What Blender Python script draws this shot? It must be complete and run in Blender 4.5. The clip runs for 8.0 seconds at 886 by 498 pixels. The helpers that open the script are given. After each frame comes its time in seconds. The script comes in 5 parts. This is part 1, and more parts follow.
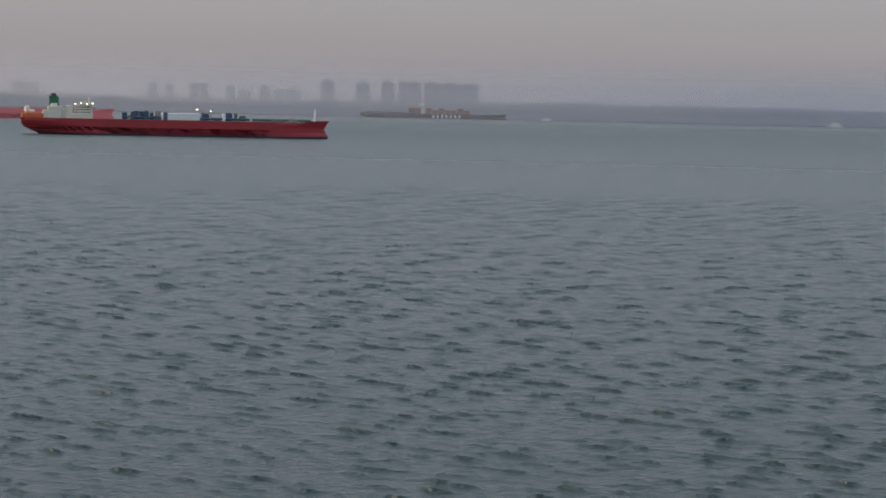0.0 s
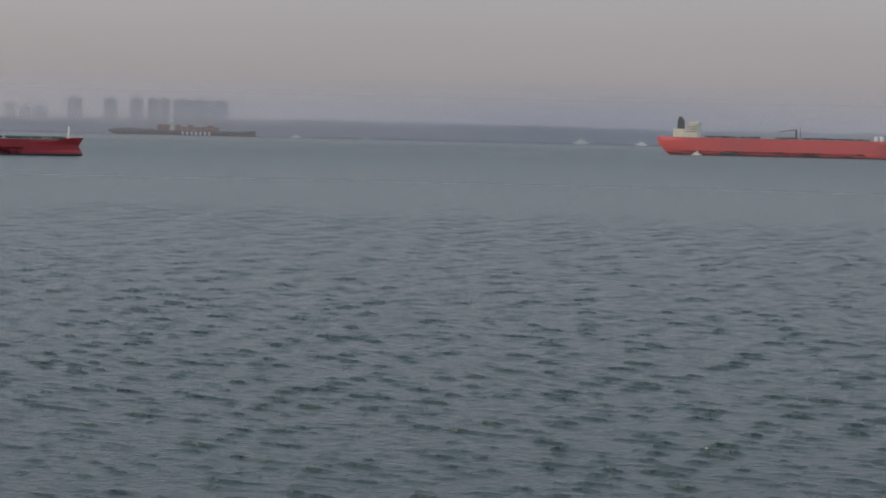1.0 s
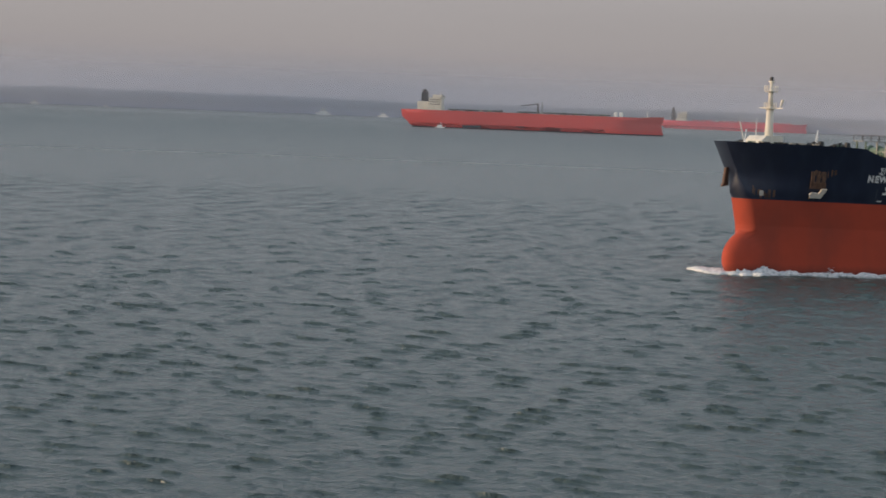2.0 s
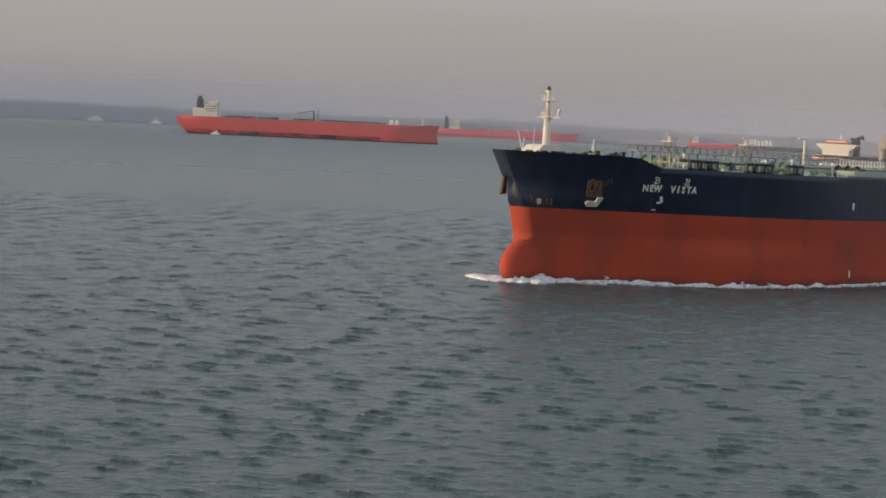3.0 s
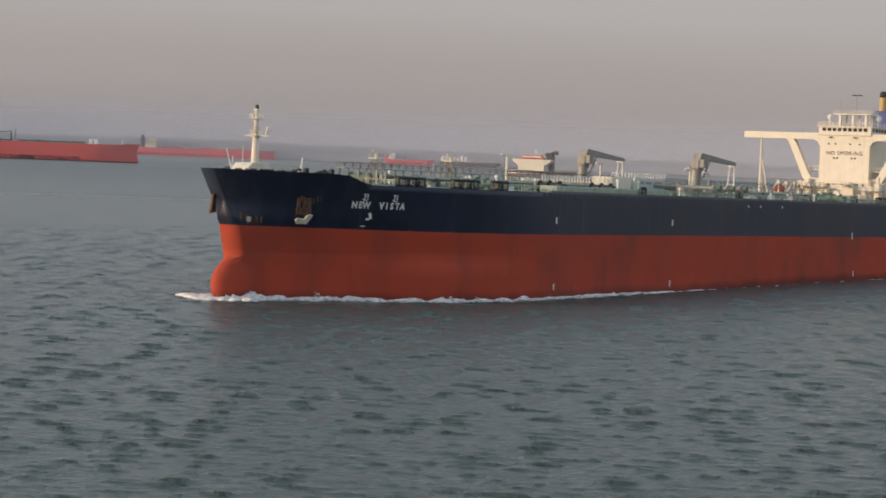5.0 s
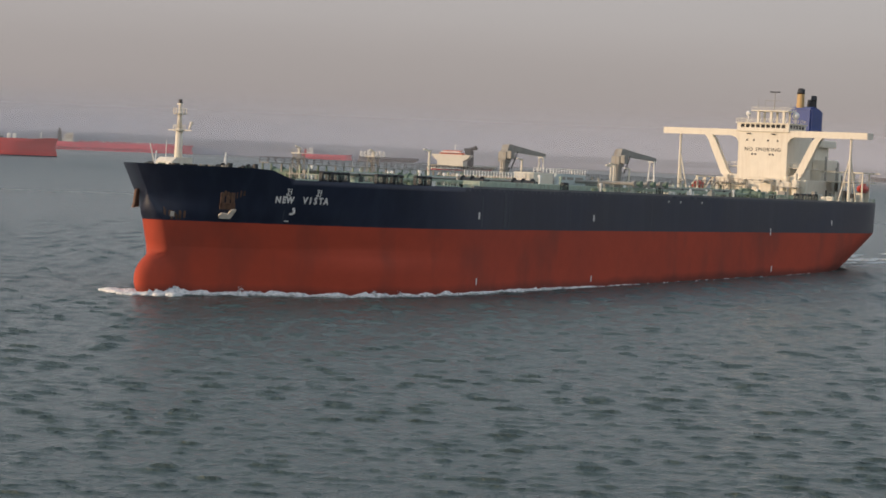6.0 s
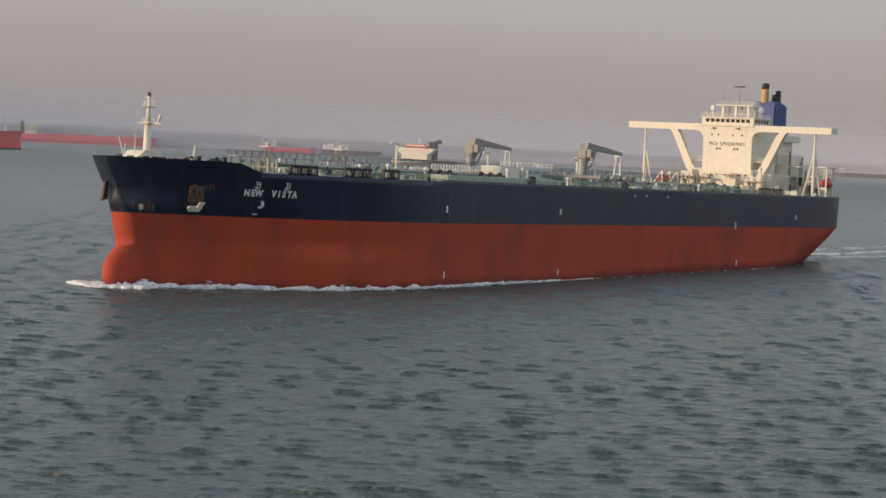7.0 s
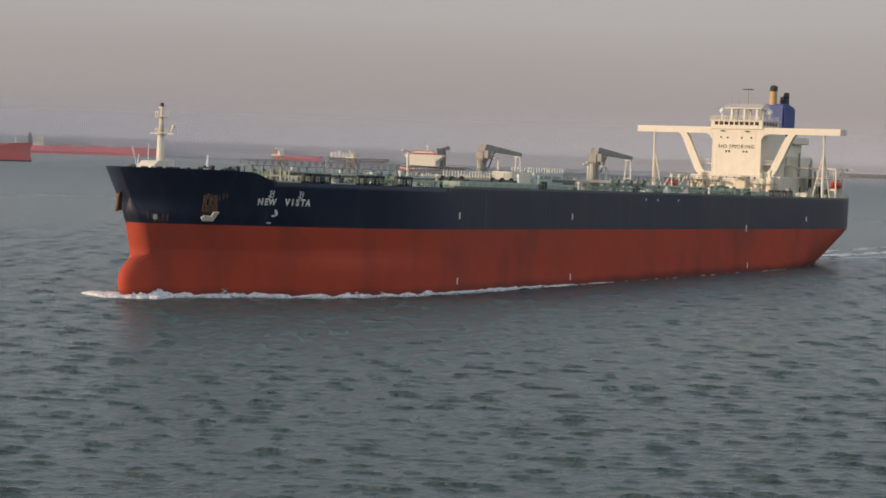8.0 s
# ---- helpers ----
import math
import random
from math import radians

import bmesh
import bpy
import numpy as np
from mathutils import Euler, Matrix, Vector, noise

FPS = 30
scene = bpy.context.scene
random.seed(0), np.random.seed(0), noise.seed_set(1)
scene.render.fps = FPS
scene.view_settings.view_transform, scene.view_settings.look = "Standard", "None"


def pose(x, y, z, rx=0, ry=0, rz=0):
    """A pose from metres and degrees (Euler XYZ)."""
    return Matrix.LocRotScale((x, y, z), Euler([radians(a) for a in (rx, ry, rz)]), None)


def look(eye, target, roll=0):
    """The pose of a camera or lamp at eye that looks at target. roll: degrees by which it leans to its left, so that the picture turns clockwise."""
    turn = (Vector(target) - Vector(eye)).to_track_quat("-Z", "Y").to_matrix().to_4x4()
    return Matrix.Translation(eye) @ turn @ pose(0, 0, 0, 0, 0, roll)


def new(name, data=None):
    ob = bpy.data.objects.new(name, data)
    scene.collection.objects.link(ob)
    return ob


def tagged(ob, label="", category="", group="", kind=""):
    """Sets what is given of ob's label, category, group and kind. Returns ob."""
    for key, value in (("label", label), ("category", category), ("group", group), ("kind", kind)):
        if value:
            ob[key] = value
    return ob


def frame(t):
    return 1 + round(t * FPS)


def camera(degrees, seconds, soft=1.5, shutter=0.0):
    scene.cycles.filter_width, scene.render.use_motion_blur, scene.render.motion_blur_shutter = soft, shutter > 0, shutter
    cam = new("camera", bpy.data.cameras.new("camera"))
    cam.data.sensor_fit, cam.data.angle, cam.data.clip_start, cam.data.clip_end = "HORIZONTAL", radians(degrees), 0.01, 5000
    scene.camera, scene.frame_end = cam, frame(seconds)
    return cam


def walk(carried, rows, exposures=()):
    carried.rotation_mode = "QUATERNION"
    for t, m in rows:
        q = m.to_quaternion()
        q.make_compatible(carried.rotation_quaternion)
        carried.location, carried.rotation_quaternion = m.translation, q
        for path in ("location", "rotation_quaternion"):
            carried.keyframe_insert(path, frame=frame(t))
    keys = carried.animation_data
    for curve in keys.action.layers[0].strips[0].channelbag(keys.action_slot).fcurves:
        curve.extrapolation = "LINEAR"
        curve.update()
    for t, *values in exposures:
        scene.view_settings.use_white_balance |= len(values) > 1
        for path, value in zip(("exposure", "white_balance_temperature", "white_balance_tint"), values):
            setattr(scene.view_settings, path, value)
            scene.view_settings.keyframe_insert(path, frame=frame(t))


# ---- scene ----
# ---- camera ----
# A hand-held camera on the open deck of a ship that sails at about 17 knots.
EYE, SPEED = Vector((0.0, 0.0, 27.0)), Vector((-5.02, -7.25, 0.0))


def aimed(t, yaw, pitch, roll):
    """The camera t seconds into the clip: yaw from +x towards +y, pitch and roll in degrees."""
    eye = EYE + SPEED * (t - 8.0)
    a, b = radians(yaw), radians(pitch)
    return t, look(eye, eye + Vector((math.cos(a) * math.cos(b), math.sin(a) * math.cos(b), math.sin(b))), roll)


cam = camera(22.18, 8.0, soft=1.7, shutter=0.1)
PATH = [
    aimed(0.0, 119.62, -3.625, 1.226),
    aimed(0.5, 115.955, -3.304, 1.343),
    aimed(1.0, 113.213, -3.06, 1.305),
    aimed(1.5, 110.124, -3.44, 1.743),
    aimed(2.0, 106.543, -3.598, 2.201),
    aimed(2.2, 105.29, -3.65, 2.27),
    aimed(3.3, 99.09, -2.845, 2.7),
    aimed(3.5, 97.97, -2.609, 2.747),
    aimed(4.0, 95.582, -2.785, 2.898),
    aimed(4.5, 95.794, -1.886, 2.18),
    aimed(5.0, 92.989, -2.417, 2.147),
    aimed(5.2, 91.90, -2.884, 2.15),
    aimed(6.3, 90.59, -2.06, 2.3),
    aimed(6.5, 90.261, -1.83, 2.303),
    aimed(7.0, 89.842, -2.587, 2.47),
    aimed(7.5, 89.463, -2.483, 2.198),
    aimed(8.0, 90.0, -2.435, 1.719),
]
walk(cam, PATH, exposures=[(0.0, -0.06, 6020, 8.5), (2.0, -0.04, 6300, 9.5), (3.5, 0.01, 6500, 10), (8.0, 0.01, 6480, 10)])

# ---- light ----
SUN_DIR = Vector((-0.946, -0.324, 0.15)).normalized()
world = bpy.data.worlds.new("hazy_evening")
scene.world = world
world.use_nodes = True
wn, wl = world.node_tree.nodes, world.node_tree.links
sky = wn.new("ShaderNodeTexSky")
sky.sky_type, sky.sun_disc = "NISHITA", False
sky.sun_elevation = math.asin(SUN_DIR.z)
sky.sun_rotation = math.atan2(SUN_DIR.x, SUN_DIR.y)
sky.air_density, sky.dust_density, sky.ozone_density, sky.altitude = 1.0, 1.0, 1.0, 0
# Thin overcast and haze over the clear sky: grey-pink low down, bluer towards the zenith.
geo = wn.new("ShaderNodeTexCoord")
sep = wn.new("ShaderNodeSeparateXYZ")
wl.new(geo.outputs["Generated"], sep.inputs[0])
cloud = wn.new("ShaderNodeTexNoise")
cloud.inputs["Scale"].default_value, cloud.inputs["Detail"].default_value = 3.0, 5
stretch = wn.new("ShaderNodeMapping")
stretch.inputs["Scale"].default_value = (1, 1, 7)
wl.new(geo.outputs["Generated"], stretch.inputs["Vector"])
wl.new(stretch.outputs[0], cloud.inputs["Vector"])
lift = wn.new("ShaderNodeMath")
lift.operation = "MULTIPLY_ADD"
wl.new(cloud.outputs[0], lift.inputs[0])
lift.inputs[1].default_value = 0.03
wl.new(sep.outputs[2], lift.inputs[2])
haze = wn.new("ShaderNodeValToRGB")
stops = [(0.0, (0.312, 0.288, 0.302)), (0.03, (0.348, 0.314, 0.322)), (0.075, (0.415, 0.369, 0.374)), (0.16, (0.62, 0.605, 0.61)), (0.45, (0.65, 0.71, 0.79)), (1.0, (0.48, 0.57, 0.69))]
while len(haze.color_ramp.elements) < len(stops):
    haze.color_ramp.elements.new(0.5)
for el, (at_, colour_) in zip(haze.color_ramp.elements, stops):
    el.position, el.color = at_, (*colour_, 1)
haze.color_ramp.interpolation = "B_SPLINE"
wl.new(lift.outputs[0], haze.inputs[0])
dim = wn.new("ShaderNodeVectorMath")
dim.operation = "SCALE"
dim.inputs["Scale"].default_value = 0.12
wl.new(sky.outputs[0], dim.inputs[0])
both = wn.new("ShaderNodeMix")
both.data_type = "RGBA"
both.inputs["Factor"].default_value = 0.88
wl.new(dim.outputs[0], both.inputs["A"])
wl.new(haze.outputs[0], both.inputs["B"])
wl.new(both.outputs["Result"], wn["Background"].inputs[0])
wn["Background"].inputs[1].default_value = 1.0
sun = new("sun", bpy.data.lights.new("sun", "SUN"))
sun.data.energy, sun.data.angle, sun.data.color = 3.2, radians(3), (1.0, 0.72, 0.48)
sun.matrix_world = look((0, 0, 0), -SUN_DIR)

# ---- materials ----
def nodes_of(name):
    m = bpy.data.materials.new(name)
    m.use_nodes = True
    return m, m.node_tree.nodes, m.node_tree.links, m.node_tree.nodes["Principled BSDF"]


def paint(name, colour, rough=0.5, vary=0.12, scale=0.4, metal=0.0, dirt=None, dirt_amount=0.0, streak=(1, 1, 1), bump=0.0, bump_scale=2.0):
    """Weathered paint or metal: a base colour with broad patches, fine grain and, if given, dirt that runs along streak."""
    m, n, l, b = nodes_of(name)
    tc = n.new("ShaderNodeTexCoord")
    big = n.new("ShaderNodeTexNoise")
    big.inputs["Scale"].default_value, big.inputs["Detail"].default_value = scale, 6
    l.new(tc.outputs["Object"], big.inputs["Vector"])
    fine = n.new("ShaderNodeTexNoise")
    fine.inputs["Scale"].default_value, fine.inputs["Detail"].default_value = scale * 9, 3
    l.new(tc.outputs["Object"], fine.inputs["Vector"])
    mixn = n.new("ShaderNodeMath")
    mixn.operation = "MULTIPLY_ADD"
    l.new(fine.outputs[0], mixn.inputs[0])
    mixn.inputs[1].default_value = 0.4
    l.new(big.outputs[0], mixn.inputs[2])
    ramp = n.new("ShaderNodeMapRange")
    ramp.inputs[1].default_value, ramp.inputs[2].default_value = 0.45, 0.95
    ramp.inputs[3].default_value, ramp.inputs[4].default_value = 1 - vary, 1 + vary
    l.new(mixn.outputs[0], ramp.inputs[0])
    col = n.new("ShaderNodeVectorMath")
    col.operation = "SCALE"
    col.inputs[0].default_value = colour
    l.new(ramp.outputs[0], col.inputs["Scale"])
    out = col.outputs[0]
    if dirt:
        mp = n.new("ShaderNodeMapping")
        mp.inputs["Scale"].default_value = streak
        l.new(tc.outputs["Object"], mp.inputs["Vector"])
        st = n.new("ShaderNodeTexNoise")
        st.inputs["Scale"].default_value, st.inputs["Detail"].default_value = 1.0, 5
        l.new(mp.outputs[0], st.inputs["Vector"])
        r2 = n.new("ShaderNodeMapRange")
        r2.inputs[1].default_value, r2.inputs[2].default_value = 0.5, 0.75
        r2.inputs[4].default_value = dirt_amount
        l.new(st.outputs[0], r2.inputs[0])
        mx = n.new("ShaderNodeMix")
        mx.data_type = "RGBA"
        l.new(r2.outputs[0], mx.inputs["Factor"])
        l.new(out, mx.inputs["A"])
        mx.inputs["B"].default_value = (*dirt, 1)
        out = mx.outputs["Result"]
    l.new(out, b.inputs["Base Color"])
    rr = n.new("ShaderNodeMapRange")
    rr.inputs[3].default_value, rr.inputs[4].default_value = max(rough - 0.1, 0.03), min(rough + 0.12, 1)
    l.new(big.outputs[0], rr.inputs[0])
    l.new(rr.outputs[0], b.inputs["Roughness"])
    b.inputs["Metallic"].default_value = metal
    if bump:
        bn = n.new("ShaderNodeTexNoise")
        bn.inputs["Scale"].default_value, bn.inputs["Detail"].default_value = bump_scale, 3
        l.new(tc.outputs["Object"], bn.inputs["Vector"])
        bp = n.new("ShaderNodeBump")
        bp.inputs["Distance"].default_value = bump
        l.new(bn.outputs[0], bp.inputs["Height"])
        l.new(bp.outputs[0], b.inputs["Normal"])
    return m


def sea_material():
    m, n, l, b = nodes_of("sea_water")
    tc = n.new("ShaderNodeTexCoord")
    b.inputs["Base Color"].default_value = (0.067, 0.096, 0.094, 1)
    b.inputs["IOR"].default_value = 1.333
    # ripples too small to build count as roughness, the more of them the wider the stretch of water
    span = n.new("ShaderNodeVectorMath")
    span.operation = "LENGTH"
    l.new(tc.outputs["Object"], span.inputs[0])
    rr = n.new("ShaderNodeMapRange")
    rr.interpolation_type = "SMOOTHSTEP"
    rr.inputs[1].default_value, rr.inputs[2].default_value, rr.inputs[3].default_value, rr.inputs[4].default_value = 100, 2600, 0.22, 0.36
    l.new(span.outputs["Value"], rr.inputs[0])
    l.new(rr.outputs[0], b.inputs["Roughness"])
    last = None
    for sx, sy, amount, detail, lo, hi in ((0.30, 0.60, 0.35, 4, 0.3, 0.8), (1.0, 1.9, 0.20, 3, 0.35, 0.75)):
        mp = n.new("ShaderNodeMapping")
        mp.inputs["Rotation"].default_value = (0, 0, radians(12))
        mp.inputs["Scale"].default_value = (sx, sy, 1)
        l.new(tc.outputs["Object"], mp.inputs["Vector"])
        nt = n.new("ShaderNodeTexNoise")
        nt.inputs["Scale"].default_value, nt.inputs["Detail"].default_value, nt.inputs["Roughness"].default_value = 1.0, detail, 0.55
        l.new(mp.outputs[0], nt.inputs["Vector"])
        peak = n.new("ShaderNodeMapRange")
        peak.inputs[1].default_value, peak.inputs[2].default_value = lo, hi
        l.new(nt.outputs[0], peak.inputs[0])
        bp = n.new("ShaderNodeBump")
        bp.inputs["Distance"].default_value = amount
        l.new(peak.outputs[0], bp.inputs["Height"])
        if last:
            l.new(last.outputs[0], bp.inputs["Normal"])
        last = bp
    l.new(last.outputs[0], b.inputs["Normal"])
    return m


SEA = sea_material()
HULL_BLACK = paint("hull_black_paint", (0.011, 0.017, 0.039), 0.45, 0.25, 0.06, dirt=(0.030, 0.041, 0.068), dirt_amount=0.5, streak=(0.35, 0.35, 0.03))
HULL_RED = paint("hull_antifouling_red", (0.42, 0.060, 0.027), 0.85, 0.14, 0.05, dirt=(0.16, 0.045, 0.03), dirt_amount=0.6, streak=(0.12, 0.12, 0.05))


def wetted(m, slope, height, colour):
    """Adds a dark wet belt just over the waterline of a ship that floats trimmed by the stern, with a ragged upper edge."""
    n, l = m.node_tree.nodes, m.node_tree.links
    b = n["Principled BSDF"]
    old = b.inputs["Base Color"].links[0].from_socket
    tc, sp, rag = n.new("ShaderNodeTexCoord"), n.new("ShaderNodeSeparateXYZ"), n.new("ShaderNodeTexNoise")
    l.new(tc.outputs["Object"], sp.inputs[0])
    l.new(tc.outputs["Object"], rag.inputs["Vector"])
    rag.inputs["Scale"].default_value, rag.inputs["Detail"].default_value = 0.12, 5
    a = n.new("ShaderNodeMath")
    a.operation = "MULTIPLY_ADD"
    l.new(sp.outputs[0], a.inputs[0])
    a.inputs[1].default_value = slope
    l.new(sp.outputs[2], a.inputs[2])
    c = n.new("ShaderNodeMath")
    c.operation = "MULTIPLY_ADD"
    l.new(rag.outputs[0], c.inputs[0])
    c.inputs[1].default_value = -2.2
    l.new(a.outputs[0], c.inputs[2])
    r = n.new("ShaderNodeMapRange")
    r.inputs[1].default_value, r.inputs[2].default_value, r.inputs[3].default_value, r.inputs[4].default_value = height - 1.4, height, 0.75, 0.0
    l.new(c.outputs[0], r.inputs[0])
    mx = n.new("ShaderNodeMix")
    mx.data_type = "RGBA"
    l.new(r.outputs[0], mx.inputs["Factor"])
    l.new(old, mx.inputs["A"])
    mx.inputs["B"].default_value = (*colour, 1)
    l.new(mx.outputs["Result"], b.inputs["Base Color"])


wetted(HULL_RED, 0.0129, 0.9, (0.12, 0.026, 0.018))
DECK_GREEN = paint("deck_green_paint", (0.13, 0.19, 0.14), 0.7, 0.2, 0.3, dirt=(0.12, 0.09, 0.06), dirt_amount=0.5, streak=(0.6, 0.6, 0.6))
CREAM = paint("cream_paint", (0.74, 0.69, 0.58), 0.5, 0.05, 0.5, dirt=(0.45, 0.33, 0.22), dirt_amount=0.25, streak=(1.5, 1.5, 0.15))
WHITE = paint("white_paint", (0.80, 0.79, 0.76), 0.5, 0.05, 0.6)
GREY_STEEL = paint("grey_steel_paint", (0.30, 0.29, 0.26), 0.6, 0.15, 0.7, dirt=(0.16, 0.09, 0.05), dirt_amount=0.5, streak=(2, 2, 0.4))
DARK = paint("dark_fittings", (0.03, 0.032, 0.035), 0.6, 0.2, 0.8)
FUNNEL_BLUE = paint("funnel_blue", (0.03, 0.06, 0.22), 0.5, 0.12, 0.4)
TAN = paint("tan_paint", (0.50, 0.33, 0.14), 0.5, 0.1, 0.6)
SIGNAL_RED = paint("signal_red", (0.52, 0.06, 0.04), 0.45, 0.08, 0.6)
PALE_GREEN = paint("pale_green_paint", (0.36, 0.44, 0.36), 0.6, 0.15, 0.5, dirt=(0.2, 0.14, 0.08), dirt_amount=0.5, streak=(0.8, 0.8, 0.8))
PALE_PANEL = paint("pale_blue_grey_panel", (0.52, 0.58, 0.58), 0.5, 0.06, 0.5)
EDGE_GREY = paint("worn_grey_edge", (0.10, 0.11, 0.12), 0.5, 0.2, 0.5, dirt=(0.2, 0.2, 0.18), dirt_amount=0.7, streak=(0.1, 0.6, 0.6))
RUST = paint("rusty_plate", (0.15, 0.085, 0.055), 0.8, 0.35, 0.8, dirt=(0.03, 0.025, 0.025), dirt_amount=0.8, streak=(0.7, 0.7, 0.5))
ANCHOR = paint("anchor_grey", (0.55, 0.50, 0.42), 0.7, 0.2, 0.8)
STREAK = paint("worn_topside_streak", (0.040, 0.050, 0.068), 0.55, 0.3, 0.4)
GLASS = paint("dark_window_glass", (0.02, 0.025, 0.03), 0.12, 0.1, 0.5)
FAR_RED = paint("far_hull_red", (0.62, 0.055, 0.045), 0.5, 0.1, 0.02)
LAND = paint("wooded_shore", (0.05, 0.065, 0.05), 0.9, 0.3, 0.01)
CITY = paint("tower_concrete", (0.30, 0.29, 0.28), 0.8, 0.1, 0.02)
CITY_DARK = paint("tower_glass_bands", (0.10, 0.11, 0.12), 0.4, 0.1, 0.05)
FAR_CRIMSON = paint("far_hull_crimson", (0.36, 0.032, 0.040), 0.6, 0.12, 0.03)
FAR_DARK = paint("far_hull_dark", (0.04, 0.045, 0.06), 0.6, 0.1, 0.02)
FAR_PINK = paint("far_hull_rose", (0.75, 0.06, 0.10), 0.6, 0.1, 0.02)
# real colour of the bulk carrier's bands; on the product tanker's poop, painted sunlight
FAR_ORANGE = paint("far_orange_bands_and_sun_tint", (0.62, 0.13, 0.04), 0.6, 0.08, 0.05)
GREEN_FUNNEL = paint("green_funnel", (0.03, 0.14, 0.07), 0.5, 0.1, 0.1)
BOXES = paint("container_brown", (0.22, 0.10, 0.07), 0.7, 0.3, 0.05)
BLUE_GEAR = paint("blue_grey_gear", (0.07, 0.10, 0.16), 0.6, 0.2, 0.1)
# haze is put into this base colour, for the backdrop strip below the shore
FAR_WATER_STRIP = paint("haze_painted_water_strip", (0.30, 0.34, 0.38), 0.9, 0.03, 0.004)


def foam_material():
    m, n, l, b = nodes_of("sea_foam")
    tc = n.new("ShaderNodeTexCoord")
    nt = n.new("ShaderNodeTexNoise")
    nt.inputs["Scale"].default_value, nt.inputs["Detail"].default_value = 1.4, 6
    l.new(tc.outputs["Object"], nt.inputs["Vector"])
    r = n.new("ShaderNodeValToRGB")
    r.color_ramp.elements[0].position, r.color_ramp.elements[0].color = 0.35, (0.45, 0.50, 0.52, 1)
    r.color_ramp.elements[1].position, r.color_ramp.elements[1].color = 0.55, (0.82, 0.83, 0.82, 1)
    l.new(nt.outputs[0], r.inputs[0])
    l.new(r.outputs[0], b.inputs["Base Color"])
    b.inputs["Roughness"].default_value = 0.9
    bp = n.new("ShaderNodeBump")
    bp.inputs["Distance"].default_value = 0.3
    l.new(nt.outputs[0], bp.inputs["Height"])
    l.new(bp.outputs[0], b.inputs["Normal"])
    return m


def lamp_material():
    m, n, l, b = nodes_of("warm_deck_lamp")
    b.inputs["Emission Color"].default_value = (1.0, 0.72, 0.40, 1)
    b.inputs["Emission Strength"].default_value = 6.0
    return m


def haze_sheet_material(name, share, low, high, colour):
    """A see-through sheet that stands in for evening haze: lets most light through and scatters a share of it in a set
    colour; thins out with height.
    """
    m, n, l, b = nodes_of(name)
    n.remove(b)
    out = n["Material Output"]
    tc = n.new("ShaderNodeTexCoord")
    sp = n.new("ShaderNodeSeparateXYZ")
    l.new(tc.outputs["Object"], sp.inputs[0])
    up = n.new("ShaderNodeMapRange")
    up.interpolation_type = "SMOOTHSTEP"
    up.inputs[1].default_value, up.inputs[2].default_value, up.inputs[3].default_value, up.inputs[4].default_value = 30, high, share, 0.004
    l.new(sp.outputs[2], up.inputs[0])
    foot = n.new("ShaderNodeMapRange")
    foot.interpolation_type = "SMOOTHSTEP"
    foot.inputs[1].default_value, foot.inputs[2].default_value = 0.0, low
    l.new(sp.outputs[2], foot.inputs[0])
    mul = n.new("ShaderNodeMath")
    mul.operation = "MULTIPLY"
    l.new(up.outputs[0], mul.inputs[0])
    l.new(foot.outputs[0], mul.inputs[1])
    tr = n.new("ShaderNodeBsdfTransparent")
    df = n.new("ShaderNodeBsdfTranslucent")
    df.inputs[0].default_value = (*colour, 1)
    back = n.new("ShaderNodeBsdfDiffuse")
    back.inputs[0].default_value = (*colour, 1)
    both_ways = n.new("ShaderNodeMixShader")
    l.new(df.outputs[0], both_ways.inputs[1])
    l.new(back.outputs[0], both_ways.inputs[2])
    mx = n.new("ShaderNodeMixShader")
    l.new(mul.outputs[0], mx.inputs[0])
    l.new(tr.outputs[0], mx.inputs[1])
    l.new(both_ways.outputs[0], mx.inputs[2])
    l.new(mx.outputs[0], out.inputs[0])
    return m


FOAM, LAMP = foam_material(), lamp_material()


# ---- building helpers ----
def part(name, bm, material, parent=None, label=""):
    me = bpy.data.meshes.new(name)
    bm.normal_update()
    bm.to_mesh(me)
    bm.free()
    for mat in (material if isinstance(material, (list, tuple)) else [material]):
        me.materials.append(mat)
    ob = new(name, me)
    ob.parent = parent
    if label:
        tagged(ob, label)
    return ob


def smooth(ob):
    for p in ob.data.polygons:
        p.use_smooth = True
    return ob


def box(bm, x0, y0, z0, x1, y1, z1, bevel=0.0, m=None, mat=0):
    c = Vector(((x0 + x1) / 2, (y0 + y1) / 2, (z0 + z1) / 2))
    got = bmesh.ops.create_cube(bm, size=1.0, matrix=(m or Matrix()) @ Matrix.Translation(c) @ Matrix.Diagonal((abs(x1 - x0), abs(y1 - y0), abs(z1 - z0), 1)))
    faces = {f for v in got["verts"] for f in v.link_faces}
    for f in faces:
        f.material_index = mat
    if bevel:
        edges = list({e for v in got["verts"] for e in v.link_edges})
        bmesh.ops.bevel(bm, geom=edges, offset=bevel, segments=1, affect="EDGES")
    return bm


def rod(bm, a, b, r0, r1=None, sides=8, mat=0):
    """A round bar from a to b, tapering from r0 to r1."""
    a, b = Vector(a), Vector(b)
    d = b - a
    m = Matrix.Translation((a + b) / 2) @ d.to_track_quat("Z", "Y").to_matrix().to_4x4()
    got = bmesh.ops.create_cone(bm, cap_ends=True, segments=sides, radius1=r0, radius2=r0 if r1 is None else r1, depth=d.length, matrix=m)
    for f in {f for v in got["verts"] for f in v.link_faces}:
        f.material_index = mat
    return bm


